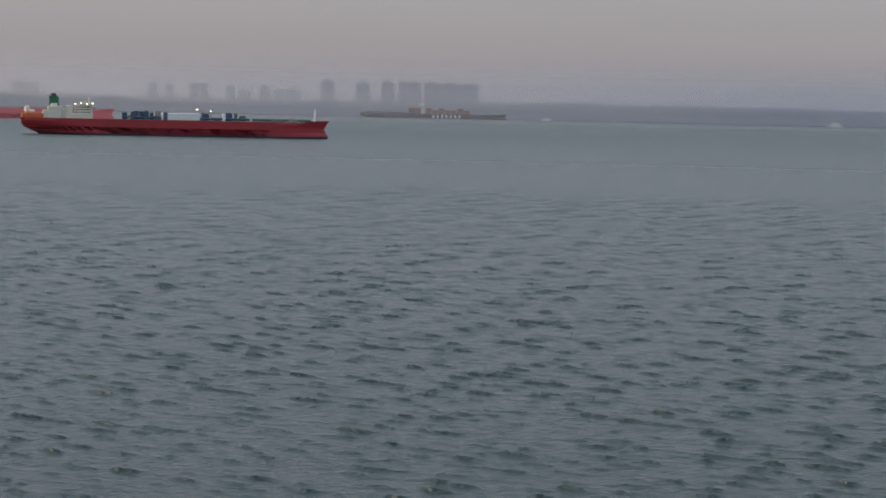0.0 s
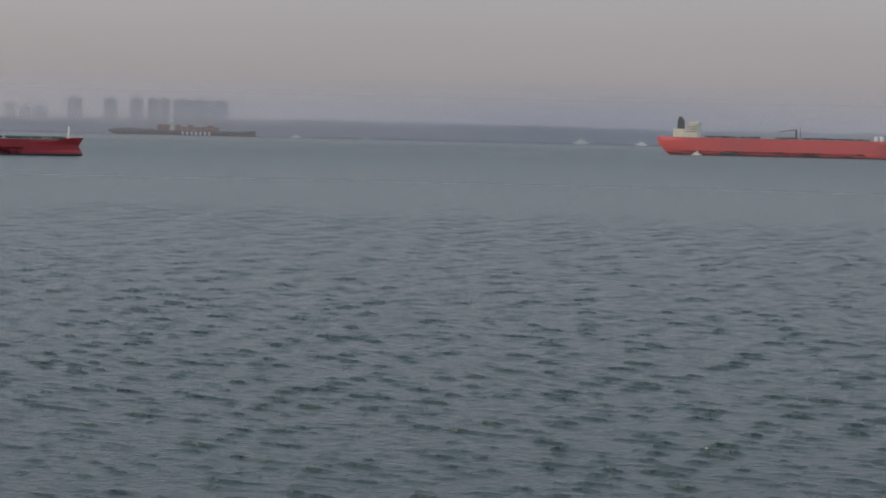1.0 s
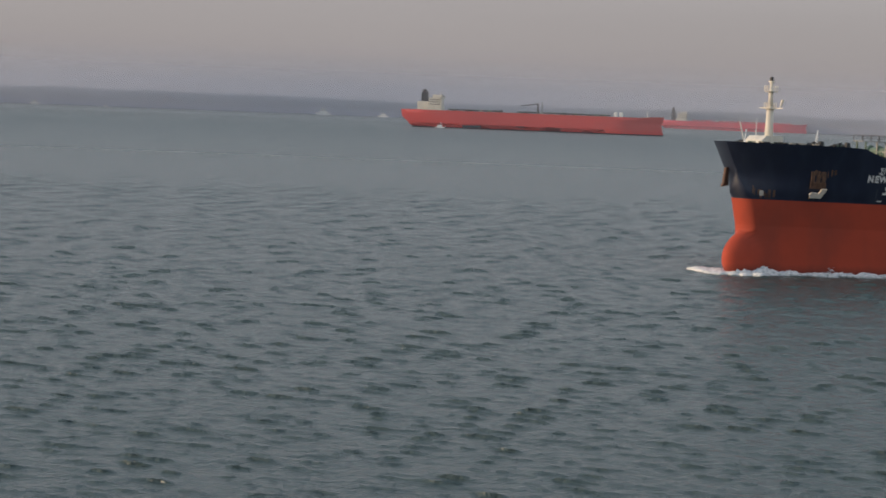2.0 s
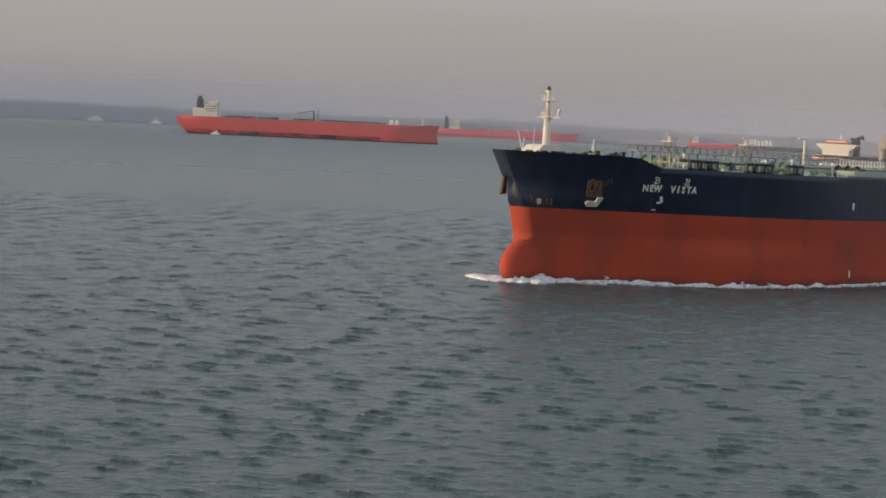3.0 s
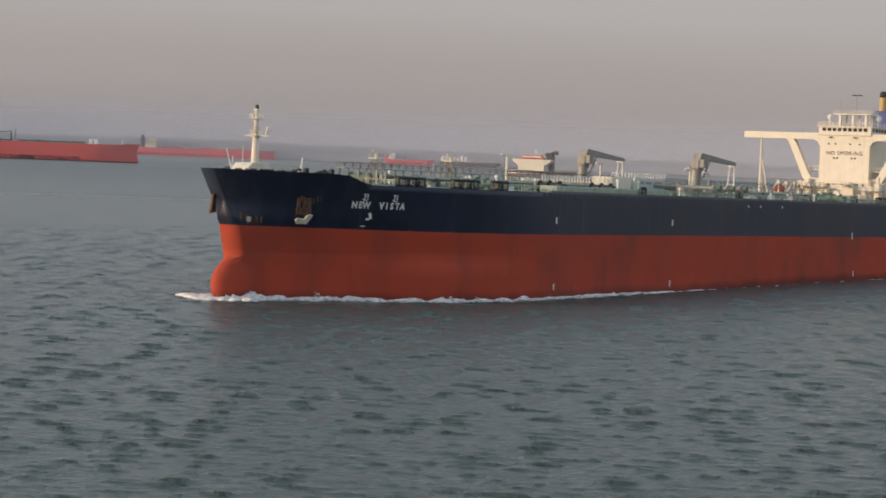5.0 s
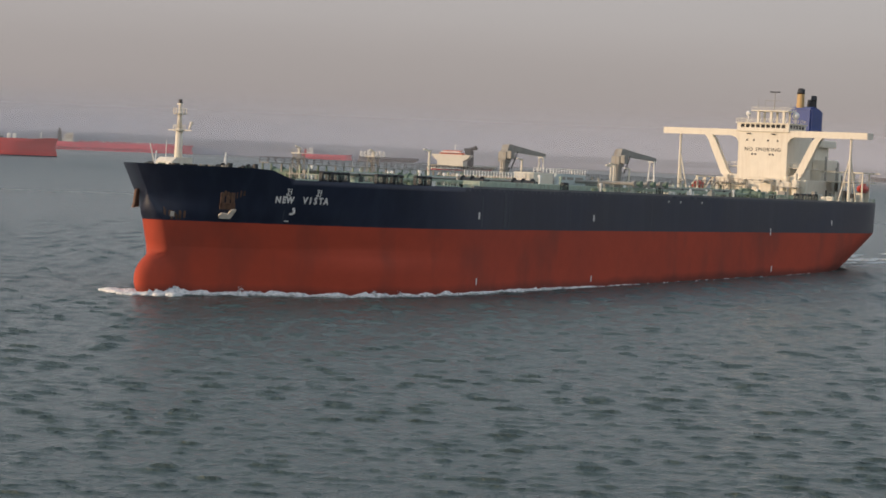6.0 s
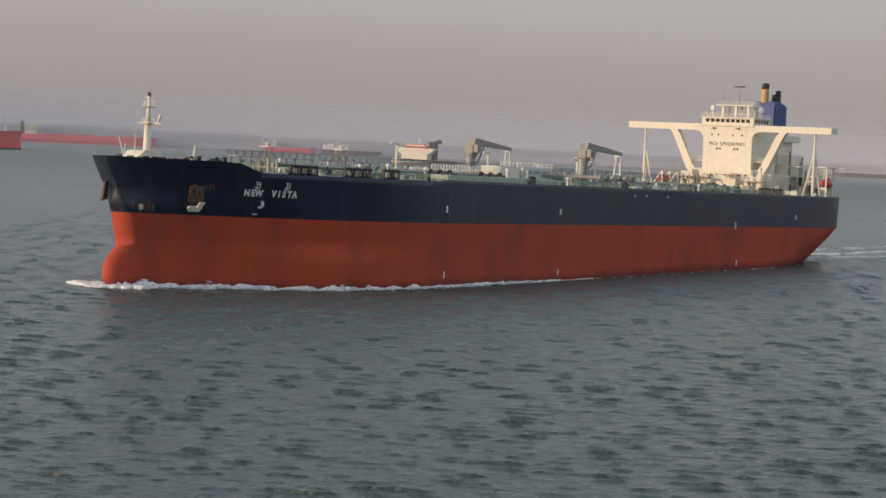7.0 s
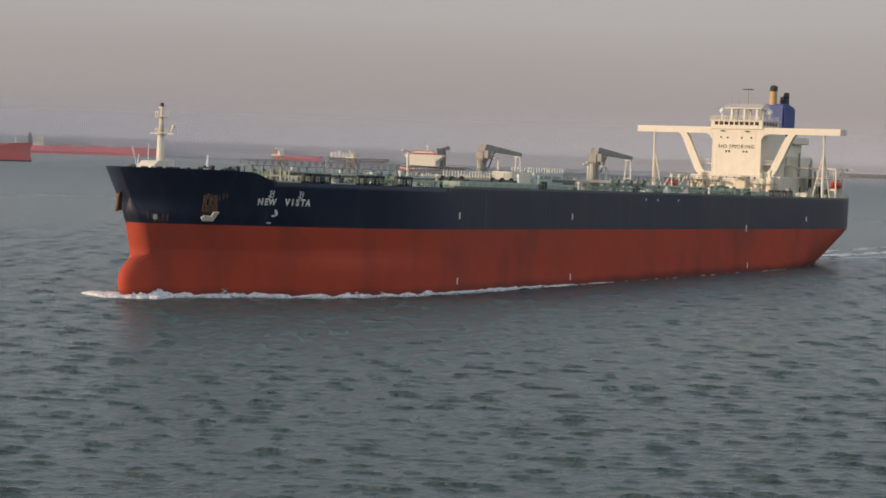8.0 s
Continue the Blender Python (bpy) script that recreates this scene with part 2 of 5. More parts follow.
def beam(bm, a, b, w, h, mat=0):
    """A square bar from a to b, w wide and h high."""
    a, b = Vector(a), Vector(b)
    d = b - a
    up = "Y" if abs(d.normalized().z) < 0.99 else "X"
    m = Matrix.Translation((a + b) / 2) @ d.to_track_quat("X", "Z" if up == "Y" else "Y").to_matrix().to_4x4()
    got = bmesh.ops.create_cube(bm, size=1.0, matrix=m @ Matrix.Diagonal((d.length, w, h, 1)))
    for f in {f for v in got["verts"] for f in v.link_faces}:
        f.material_index = mat
    return bm


def ball(bm, c, r, seg=12, squash=1.0):
    bmesh.ops.create_uvsphere(bm, u_segments=seg, v_segments=max(6, seg // 2), radius=r, matrix=Matrix.Translation(c) @ Matrix.Diagonal((1, 1, squash, 1)))
    return bm


def prism(bm, outline, y0, y1, m=None):
    """An outline of (x, z) pushed from y0 to y1."""
    m = m or Matrix()
    a = [bm.verts.new(m @ Vector((x, y0, z))) for x, z in outline]
    b = [bm.verts.new(m @ Vector((x, y1, z))) for x, z in outline]
    bm.faces.new(a)
    bm.faces.new(list(reversed(b)))
    for i in range(len(a)):
        j = (i + 1) % len(a)
        bm.faces.new((a[j], a[i], b[i], b[j]))
    bmesh.ops.recalc_face_normals(bm, faces=bm.faces)
    return bm


def interp(x, pts):
    return float(np.interp(x, [p[0] for p in pts], [p[1] for p in pts]))


# ---- sea ----
SEA_SLOPE, SEA_HEIGHT, SEA_LEAN = 0.10, 0.062, 1.45        # steepness, height of crests, how far they lean


def sea_rings():
    """Radii of the rings of the sea sheet: close together where waves can be told apart, then wider and wider."""
    out, r = [], 0.01
    while r < 4990:
        out.append(r)
        if r < 130:
            r += max(1.0, 0.09 * r)
        elif r < 950:
            r += 0.27 * r / 150
        else:
            r += 2.2 + 0.06 * (r - 950)
    return np.array(out + [4990.0])


def build_sea():
    """One sheet of short-crested wind waves on a polar grid, with sharpened crests."""
    mid = Vector((20, 30))
    rr = sea_rings()
    az = np.radians(np.concatenate([np.linspace(74, 136, 820), np.linspace(136, 434, 130)[1:-1]]))
    R, A = np.meshgrid(rr, az, indexing="ij")
    X, Y = (mid.x + R * np.cos(A)).astype(np.float32), (mid.y + R * np.sin(A)).astype(np.float32)
    DR, DA = np.meshgrid(np.gradient(rr), np.gradient(np.append(az[:-1], az[-2] + 0.04)), indexing="ij")
    gap = np.maximum(DR, R * DA).astype(np.float32)
    rng = np.random.RandomState(4)
    gust = np.zeros_like(X)          # patches of stronger and weaker ripple
    for i in range(9):
        th, k = rng.rand() * 6.283, 2 * math.pi / rng.uniform(25, 110)
        gust += np.sin(k * (X * math.cos(th) + Y * math.sin(th)) + rng.rand() * 6.283)
    live = (gap < 4) * (1 + 0.05 * gust)
    Z, SX, SY, power, whole = np.zeros_like(X), np.zeros_like(X), np.zeros_like(X), np.zeros_like(X), 0.0
    count = 64
    for i in range(count):
        wl_ = 0.8 * (3.9 / 0.8) ** rng.rand()
        th = radians(-97 + rng.normal() * 14)
        k = 2 * math.pi / wl_
        a = SEA_SLOPE * math.sqrt(2 / count) / k / wl_ ** 0.25
        keep = live * np.clip((wl_ / 2.0 - gap) / (0.25 * wl_), 0, 1)
        ph = (k * (X * math.cos(th) + Y * math.sin(th)) + rng.rand() * 6.283).astype(np.float32)
        Z += a * keep * np.sin(ph)
        power += (a * keep) ** 2
        whole += a * a
        c = a * keep * np.cos(ph)
        SX += c * math.cos(th)
        SY += c * math.sin(th)
    Z /= np.sqrt(np.maximum(power / whole, 0.12))        # farther out the longer waves stand for all
    # tall narrow crests over flat troughs, leaning the way they run
    Z = Z / Z[(gap < 0.45)].std()
    Z = SEA_HEIGHT * (np.exp(0.62 * np.clip(Z, -3, 2.7)) - 1.21) * np.clip((2.2 - gap) / 0.9, 0, 1)
    SX += -0.12 * SEA_LEAN * np.maximum(Z, 0)
    SY += -0.99 * SEA_LEAN * np.maximum(Z, 0)
    ny, nx = X.shape
    co = np.stack([X + SX, Y + SY, Z], -1).reshape(-1, 3).astype(np.float32)
    i = np.arange(nx * ny).reshape(ny, nx)
    nxt = np.roll(i, -1, axis=1)
    quads = np.stack([i[:-1], i[1:], nxt[1:], nxt[:-1]], -1).reshape(-1, 4)
    me = bpy.data.meshes.new("water")
    me.vertices.add(len(co))
    me.vertices.foreach_set("co", co.ravel())
    me.loops.add(quads.size)
    me.loops.foreach_set("vertex_index", quads.ravel().astype(np.int32))
    me.polygons.add(len(quads))
    me.polygons.foreach_set("loop_start", np.arange(0, quads.size, 4, dtype=np.int32))
    me.polygons.foreach_set("use_smooth", np.ones(len(quads), dtype=bool))
    me.update(calc_edges=True)
    me.materials.append(SEA)
    tagged(new("water", me), "choppy grey-green sea under a hazy evening sky", "sea", kind="structure")


build_sea()


# ---- hull ----
def stem_at(spec, z):
    """How far forward a hull reaches at z."""
    x = interp(z, spec["stem"])
    if "nose" not in spec:
        return x
    ahead = interp(z, spec["nose"])
    xb, zb, a, b, c = spec["bulb"]
    e = (z - zb) / c
    if abs(e) < 1:
        ahead = max(ahead, xb + a * math.sqrt(1 - e * e))
    k = min(1.0, max(0.0, (z - 11.1) / 5))
    return ahead + (x - ahead) * k


def nose_breadth(spec, x, z):
    """Half the width near the stem: a round nose that runs into straight entrance lines, and the bulb below it."""
    d = interp(z, spec["nose"]) - x
    y = 0.0
    if d > 1.3:
        y = 2.6 + 0.83 * (d - 1.3) - 0.0028 * (d - 1.3) ** 2
    elif d > 0:
        y = 2.6 * math.sqrt(1 - (1 - d / 1.3) ** 2)
    xb, zb, a, b, c = spec["bulb"]
    e = 1 - ((z - zb) / c) ** 2 - (max(0.0, x - xb) / a) ** 2
    return max(y, b * math.sqrt(e)) if e > 0 else y


def breadth(spec, x, z):
    """Half the width of a hull at x along it and z above the waterline."""
    xs, xe = interp(z, spec["stern"]), interp(z, spec["stem"])
    fb = min(1.0, max(0.0, (xe - x) / interp(z, spec["bow_run"])))
    fs = min(1.0, max(0.0, (x - xs) / interp(z, spec["stern_run"])))
    t = interp(z, spec["transom"])
    b = spec["half"] * (1 - (1 - fb) ** spec["full"]) ** interp(z, spec["sharp"]) * (t + (1 - t) * (1 - (1 - fs) ** 2.4))
    if "nose" in spec and x > 120 and z < 16.1:
        k = min(1.0, max(0.0, (x - 126) / 17)) * min(1.0, max(0.0, (16.1 - z) / 5))
        k = k * k * (3 - 2 * k)
        b += (nose_breadth(spec, x, z) - b) * k
    if z < spec["keel"] + 3:
        b *= 0.9 + 0.1 * (z - spec["keel"]) / 3
    return b


def hull_bm(spec, levels, stations=64):
    """The shell of a ship, x forward, z from the waterline: stem and stern give the profile by height, top the deck edge along the ship;
    bow_run, stern_run and transom give the length of the curved ends and the stern's width by height. levels: heights at which the shell has a seam."""
    bm = bmesh.new()
    uu = [0.5 - 0.5 * math.cos(math.pi * i / (stations - 1)) for i in range(stations)]
    if "nose" in spec:        # stations close up towards the round nose
        uu = [0.95 * i / (stations - 31) for i in range(stations - 30)] + [1 - 0.05 * (1 - i / 30) ** 2 for i in range(1, 31)]
    rows = {}
    for side in (1, -1):
        grid = []
        for j, z in enumerate(levels):
            line = []
            xs, xe = interp(z, spec["stern"]), stem_at(spec, z)
            for u in uu:
                x = xs + (xe - xs) * u
                zt = interp(x, spec["top"])
                zz = zt if j == len(levels) - 1 or z > zt else z
                line.append(bm.verts.new((x, side * breadth(spec, x, zz) if u < 1 else 0.0, zz)))
            grid.append(line)
        rows[side] = grid
        for j in range(len(levels) - 1):
            for i in range(stations - 1):
                q = [grid[j][i], grid[j][i + 1], grid[j + 1][i + 1], grid[j + 1][i]]
                bm.faces.new(q if side == -1 else q[::-1])
    for j in range(len(levels) - 1):      # transom
        a, b = rows[1], rows[-1]
        bm.faces.new((a[j][0], a[j + 1][0], b[j + 1][0], b[j][0]))
    for i in range(stations - 1):         # keel
        bm.faces.new((rows[1][0][i], rows[1][0][i + 1], rows[-1][0][i + 1], rows[-1][0][i]))
    bmesh.ops.remove_doubles(bm, verts=bm.verts, dist=0.004)
    bmesh.ops.dissolve_degenerate(bm, edges=bm.edges, dist=0.002)
    bmesh.ops.recalc_face_normals(bm, faces=bm.faces)
    return bm


def deck_bm(spec, x0, x1, z, inset, n=60):
    """A deck that fills the hull at height z from x0 to x1."""
    bm = bmesh.new()
    last = None
    for i in range(n + 1):
        x = x0 + (x1 - x0) * i / n
        b = max(breadth(spec, x, z) - inset, 0.05)
        now = [bm.verts.new((x, y, z + dz)) for y, dz in ((-b, 0), (0, 0.35), (b, 0))]
        if last:
            for k in (0, 1):
                bm.faces.new((last[k], now[k], now[k + 1], last[k + 1]))
        last = now
    return bm


def rail_bm(points, height=1.1, step=2.0, thick=0.035):
    """Stanchions and three rails along a line of points."""
    bm = bmesh.new()
    for a, b in zip(points, points[1:]):
        a, b = Vector(a), Vector(b)
        n = max(1, round((b - a).length / step))
        for i in range(n):
            p = a.lerp(b, i / n)
            beam(bm, p, p + Vector((0, 0, height)), thick * 1.6, thick * 1.6)
        for h in (0.4, 0.75, 1.0):
            up = Vector((0, 0, height * h))
            beam(bm, a + up, b + up, thick, thick)
    return bm


def letters(name, text, size, material, m, parent, deep=0.04, label="", heavy=0.02, space=1.0):
    """Raised letters made of Blender's own font, as a mesh, facing +z of m."""
    cu = bpy.data.curves.new(name, "FONT")
    cu.body, cu.size, cu.extrude, cu.align_x, cu.align_y = text, size, deep, "CENTER", "CENTER"
    cu.offset, cu.resolution_u, cu.space_character = heavy * size, 3, space
    tmp = bpy.data.objects.new(name, cu)
    me = bpy.data.meshes.new_from_object(tmp)
    bpy.data.objects.remove(tmp)
    me.materials.append(material)
    me.transform(m)
    ob = new(name, me)
    ob.parent = parent
    if label:
        tagged(ob, label)
    return ob


# ---- the tanker under way ----
TANKER_AT, TANKER_SPEED, TANKER_HEAD, TRIM = Vector((27.45, 534.24, 0.0)), Vector((-3.66, -6.10, 0.0)), -121.06, -0.74
TANKER_SPEC = dict(
    stem=[(-10, 148), (-6, 155), (-2, 156.6), (1.0, 157.7), (3, 157.8), (4.4, 157.3), (5.6, 156.5), (7, 156.6), (11.1, 157.6), (14, 159.2), (18, 161.8), (20.9, 163.6)],
    stern=[(-10, -108), (-3, -128), (0, -133), (5, -138), (10, -142.7), (11.1, -143.4), (21, -143.6)],
    top=[(-164, 19.1), (143.9, 19.1), (145.3, 20.55), (149, 20.8), (166, 20.9)],
    bow_run=[(-10, 64), (0, 62), (20.8, 60)],
    stern_run=[(-10, 90), (0, 75), (9, 52), (11, 47), (21, 46)],
    transom=[(-10, 0.0), (0, 0.02), (6, 0.15), (11, 0.205), (21, 0.21)],
    sharp=[(-10, 0.70), (3.5, 0.73), (5, 0.78), (7, 0.88), (11, 0.86), (21, 0.84)],
    half=30, keel=-10, full=2.1,
    nose=[(-10, 156), (0, 157.5), (6.5, 158.0), (9, 158.8), (11.1, 159.4), (13.6, 161.6), (16.1, 163.0)], bulb=(152.2, 0.6, 10.0, 3.8, 5.9))
DECK_Z, FORE_Z = 18.9, 20.1


def side_at(x, z, out=0.05):
    """A pose on the port side of the hull, with x along the ship aft, y up and z outwards."""
    y0, y1 = breadth(TANKER_SPEC, x + 0.4, z), breadth(TANKER_SPEC, x - 0.4, z)
    slope = math.atan2(y1 - y0, 0.8)
    flare = math.atan2(breadth(TANKER_SPEC, x, z + 0.5) - breadth(TANKER_SPEC, x, z - 0.5), 1.0)
    along = Vector((-math.cos(slope), math.sin(slope), 0))
    up = Vector((0, math.sin(flare), math.cos(flare)))
    nor = along.cross(up).normalized()
    if nor.y < 0:
        nor = -nor
    up = nor.cross(along)
    m = Matrix((along, up, nor)).transposed().to_4x4()
    return Matrix.Translation(Vector((x, (y0 + y1) / 2, z)) + nor * out) @ m


def plate(name, x, z, w, h, material, parent, label="", out=0.03, deep=0.05):
    bm = box(bmesh.new(), -w / 2, -h / 2, 0, w / 2, h / 2, deep, m=side_at(x, z, out))
    return part(name, bm, material, parent, label)


def crane(parent, x, y, reach):
    """A hose crane: round pedestal, cab, and a boom that lies aft in its rest."""
    z = DECK_Z
    bm = rod(bmesh.new(), (x, y, z), (x, y, z + 6.2), 1.15, 1.0, 14)
    rod(bm, (x, y, z + 6.2), (x, y, z + 6.7), 1.5, 1.5, 14)
    box(bm, x - 1.0, y - 1.1, z + 6.7, x + 1.1, y + 1.1, z + 8.6, 0.15)
    prism(bm, [(x - 0.9, z + 8.6), (x + 0.4, z + 8.6), (x - 0.4, z + 10.2), (x - 1.1, z + 10.2)], y - 0.9, y + 0.9)
    ped = part("crane_pedestal", bm, GREY_STEEL, parent, "tan-grey crane pedestal")
    box_ = part("cab", box(bmesh.new(), x - 0.9, y + 1.1, z + 6.9, x + 0.9, y + 2.3, z + 8.8, 0.12), GREY_STEEL, ped)
    x1 = x - reach
    bm = prism(bmesh.new(), [(x - 0.6, z + 9.0), (x - 1.2, z + 10.3), (x - 3.5, z + 10.1), (x1, z + 8.6), (x1, z + 7.9), (x - 5.0, z + 8.5)], y - 0.55, y + 0.55)
    rod(bm, (x1 + 0.2, y, z + 8.2), (x1 + 0.2, y, z + 6.9), 0.18)
    ball(bm, (x1 + 0.2, y, z + 6.8), 0.35, 8)
    part("boom", bm, GREY_STEEL, ped, "grey box-section boom lowered into its rest")
    bm = bmesh.new()
    rod(bm, (x - 2.2, y - 0.6, z + 4.6), (x - 5.0, y - 0.6, z + 8.6), 0.16)
    rod(bm, (x - 2.2, y + 0.6, z + 4.6), (x - 5.0, y + 0.6, z + 8.6), 0.16)
    rod(bm, (x - 0.9, y, z + 4.2), (x - 2.3, y, z + 4.7), 0.25)
    part("boom_cylinder", bm, DARK, ped)
    bm = bmesh.new()
    for dy in (-1.0, 1.0):
        rod(bm, (x1 + 1.4, y + dy, z), (x1 + 1.0, y + dy * 0.5, z + 7.9), 0.2, 0.16)
    box(bm, x1 + 0.4, y - 0.8, z + 7.6, x1 + 1.6, y + 0.8, z + 7.85)
    beam(bm, (x1 + 1.05, y - 0.9, z + 3.5), (x1 + 1.05, y + 0.9, z + 3.5), 0.15, 0.15)
    part("boom_rest", bm, WHITE, parent, "white twin-legged boom rest")
    # ladder and cage on the pedestal
    bm = bmesh.new()
    for i in range(15):
        beam(bm, (x + 1.3, y - 0.3, z + 0.4 * i), (x + 1.3, y + 0.3, z + 0.4 * i), 0.05, 0.05)
    for dy in (-0.3, 0.3):
        beam(bm, (x + 1.3, y + dy, z), (x + 1.3, y + dy, z + 6.4), 0.07, 0.07)
    part("ladder", bm, CREAM, ped)


def monitor_tower(parent, x, y, h=5.0):
    """A lattice tower with a fire monitor on its platform."""
    z = DECK_Z
    bm = bmesh.new()
    for sx, sy in ((-1, -1), (-1, 1), (1, -1), (1, 1)):
        rod(bm, (x + sx * 0.9, y + sy * 0.9, z), (x + sx * 0.75, y + sy * 0.75, z + h), 0.13)
    for k in range(3):
        z0, z1 = z + k * h / 3, z + (k + 1) * h / 3
        for s in (-1, 1):
            rod(bm, (x - 0.85, y + s * 0.85, z0), (x + 0.85, y + s * 0.85, z1), 0.07)
            rod(bm, (x + s * 0.85, y + 0.85, z0), (x + s * 0.85, y - 0.85, z1), 0.07)
    tower = part("monitor_tower", bm, GREY_STEEL, parent)
    box_bm = box(bmesh.new(), x - 1.1, y - 1.1, z + h, x + 1.1, y + 1.1, z + h + 0.15)
    part("platform", box_bm, CREAM, tower)
    c = [(x - 1.05, y - 1.05, z + h), (x + 1.05, y - 1.05, z + h), (x + 1.05, y + 1.05, z + h), (x - 1.05, y + 1.05, z + h), (x - 1.05, y - 1.05, z + h)]
    part("railing", rail_bm(c, 0.9, 2.0, 0.04), GREY_STEEL, tower)
    bm = rod(bmesh.new(), (x, y, z + h), (x, y, z + h + 1.0), 0.25)
    rod(bm, (x - 0.6, y, z + h + 0.9), (x + 1.2, y, z + h + 1.5), 0.2, 0.14)
    part("fire_monitor", bm, CREAM, tower, "cream fire monitor nozzle")


def bridge_house(root):
    x = -100.5
    # main tower
    bm = box(bmesh.new(), x - 17, -7.2, 24.6, x, 7.4, 37.2, 0.1)
    tower = part("accommodation_tower", bm, CREAM, root, "cream steel accommodation tower")
    bm = box(bmesh.new(), x - 18, -13.4, DECK_Z, x + 0.2, 13.4, 24.6, 0.15)
    box(bm, x - 34, -9, DECK_Z, x - 18, 10, 27.5, 0.15)
    box(bm, x - 30, -6, 27.5, x - 17, 7, 34.0, 0.15)
    base = part("deckhouse", bm, CREAM, root, "broad cream lower deckhouse")
    # wheelhouse with its own front
    bm = box(bmesh.new(), x - 11, -7.6, 37.2, x + 0.5, 7.8, 39.5, 0.1)
    box(bm, x - 11.3, -7.9, 39.5, x + 0.8, 8.1, 39.75)
    wheel = part("wheelhouse", bm, CREAM, root, "cream wheelhouse with a row of dark windows")
    for i in range(9):
        y = -5.9 + 1.5 * i
        part("window", box(bmesh.new(), x + 0.46, y - 0.55, 38.35, x + 0.56, y + 0.55, 39.25, 0.03), GLASS, wheel, "dark wheelhouse window")
    for i in range(5):
        part("window", box(bmesh.new(), x - 1.6 - 2.0 * i, 7.76, 38.35, x - 0.2 - 2.0 * i, 7.86, 39.25), GLASS, wheel, "dark wheelhouse window")
    # bridge wings: deep beams out to the ship's side, on raked struts and posts
    bm = prism(bmesh.new(), [(x - 4.2, 36.1), (x + 0.1, 36.0), (x + 0.1, 37.75), (x - 4.2, 37.75)], -30.1, 30.1)
    wing = part("bridge_wing", bm, CREAM, root, "long cream bridge wing beam")
    for s in (-1, 1):
        bm = bmesh.new()
        prof = [(s * 17.4, 36.05), (s * 15.2, 36.05), (s * 14.2, 34.8), (s * 10.2, 26.6), (s * 9.4, 25.6), (s * 7.2, 25.4), (s * 7.2, 24.6), (s * 11.0, 24.6), (s * 12.0, 25.6), (s * 15.9, 33.9), (s * 16.6, 35.2)]
        a = [bm.verts.new((x + 0.05, y, z)) for y, z in prof]
        b = [bm.verts.new((x - 1.6, y, z)) for y, z in prof]
        bm.faces.new(a)
        bm.faces.new(b[::-1])
        for i in range(len(a)):
            j = (i + 1) % len(a)
            bm.faces.new((a[i], b[i], b[j], a[j]))
        bmesh.ops.recalc_face_normals(bm, faces=bm.faces)
        part("wing_strut", bm, CREAM, wing, "raked cream wing strut")
        # haunch where wing meets tower
        bm = bmesh.new()
        prof = [(s * 7.2, 36.05), (s * 9.6, 36.05), (s * 8.0, 35.5), (s * 7.2, 34.2)]
        a = [bm.verts.new((x - 0.02, y, z)) for y, z in prof]
        b = [bm.verts.new((x - 1.6, y, z)) for y, z in prof]
        bm.faces.new(a)
        bm.faces.new(b[::-1])
        for i in range(4):
            j = (i + 1) % 4
            bm.faces.new((a[i], b[i], b[j], a[j]))
        bmesh.ops.recalc_face_normals(bm, faces=bm.faces)
        part("haunch", bm, CREAM, wing)
        bm = rod(bmesh.new(), (x - 1.0, s * 25.2, DECK_Z), (x - 1.0, s * 25.2, 36.1), 0.42, 0.3, 10)
        rod(bm, (x - 4.5, s * 26.0, DECK_Z), (x - 1.2, s * 25.2, 31.5), 0.22, 0.2, 8)
        rod(bm, (x - 1.0, s * 22.3, DECK_Z), (x - 1.0, s * 25.0, 30.5), 0.24, 0.2, 8)
        beam(bm, (x - 1.0, s * 23.0, 23.2), (x - 1.0, s * 25.2, 23.2), 0.15, 0.15)
        part("wing_post", bm, CREAM, wing, "cream post under the wing tip")
    # balconies with rails and portholes on the front
    for s in (-1, 1):
        bm = box(bmesh.new(), x - 8, s * 7.3, 27.6, x - 1.6, s * 13.2, 27.8)
        bal = part("side_platform", bm, CREAM, base)
        part("railing", rail_bm([(x - 1.7, s * 7.5, 27.8), (x - 1.7, s * 13.1, 27.8), (x - 8, s * 13.1, 27.8)], 1.1, 1.5, 0.05), CREAM, bal)
    for z, ys in ((34.9, (-4.6, -2.6, 1.6, 4.4)), (24.0, (-6, -4.2, -2.4, 0, 2.4, 4.2, 6)), (33.6, ())):
        for y in ys:
            bm = rod(bmesh.new(), (x + (0.22 if z < 25 else 0.0), y, z), (x + (0.32 if z < 25 else 0.1), y, z), 0.26, None, 10)
            part("porthole", bm, GLASS, tower)
    letters("lettering", "NO SMOKING", 1.45, DARK, Matrix.Translation((x + 0.06, 0.1, 32.4)) @ Euler((radians(90), 0, radians(90))).to_matrix().to_4x4(), tower, 0.02, "dark painted letters NO SMOKING", 0.0, 1.22)
    for y in (-2.9, -2.0, 2.3, 3.2):
        part("painted_mark", box(bmesh.new(), x + 0.0, y - 0.28, 30.85, x + 0.06, y + 0.28, 31.35), DARK, tower)
    # floodlights under the wheelhouse front
    for y in (-4.0, 3.2):
        part("floodlight", box(bmesh.new(), x + 0.1, y - 0.5, 36.5, x + 0.75, y + 0.5, 36.8, 0.08), DARK, tower)
    # monkey island: mast frame, radar, domes
    mast = part("radar_mast", box(bmesh.new(), x - 8, -4.8, 42.9, x - 2.2, 6.2, 43.25, 0.06), CREAM, root, "cream portal mast on the wheelhouse roof")
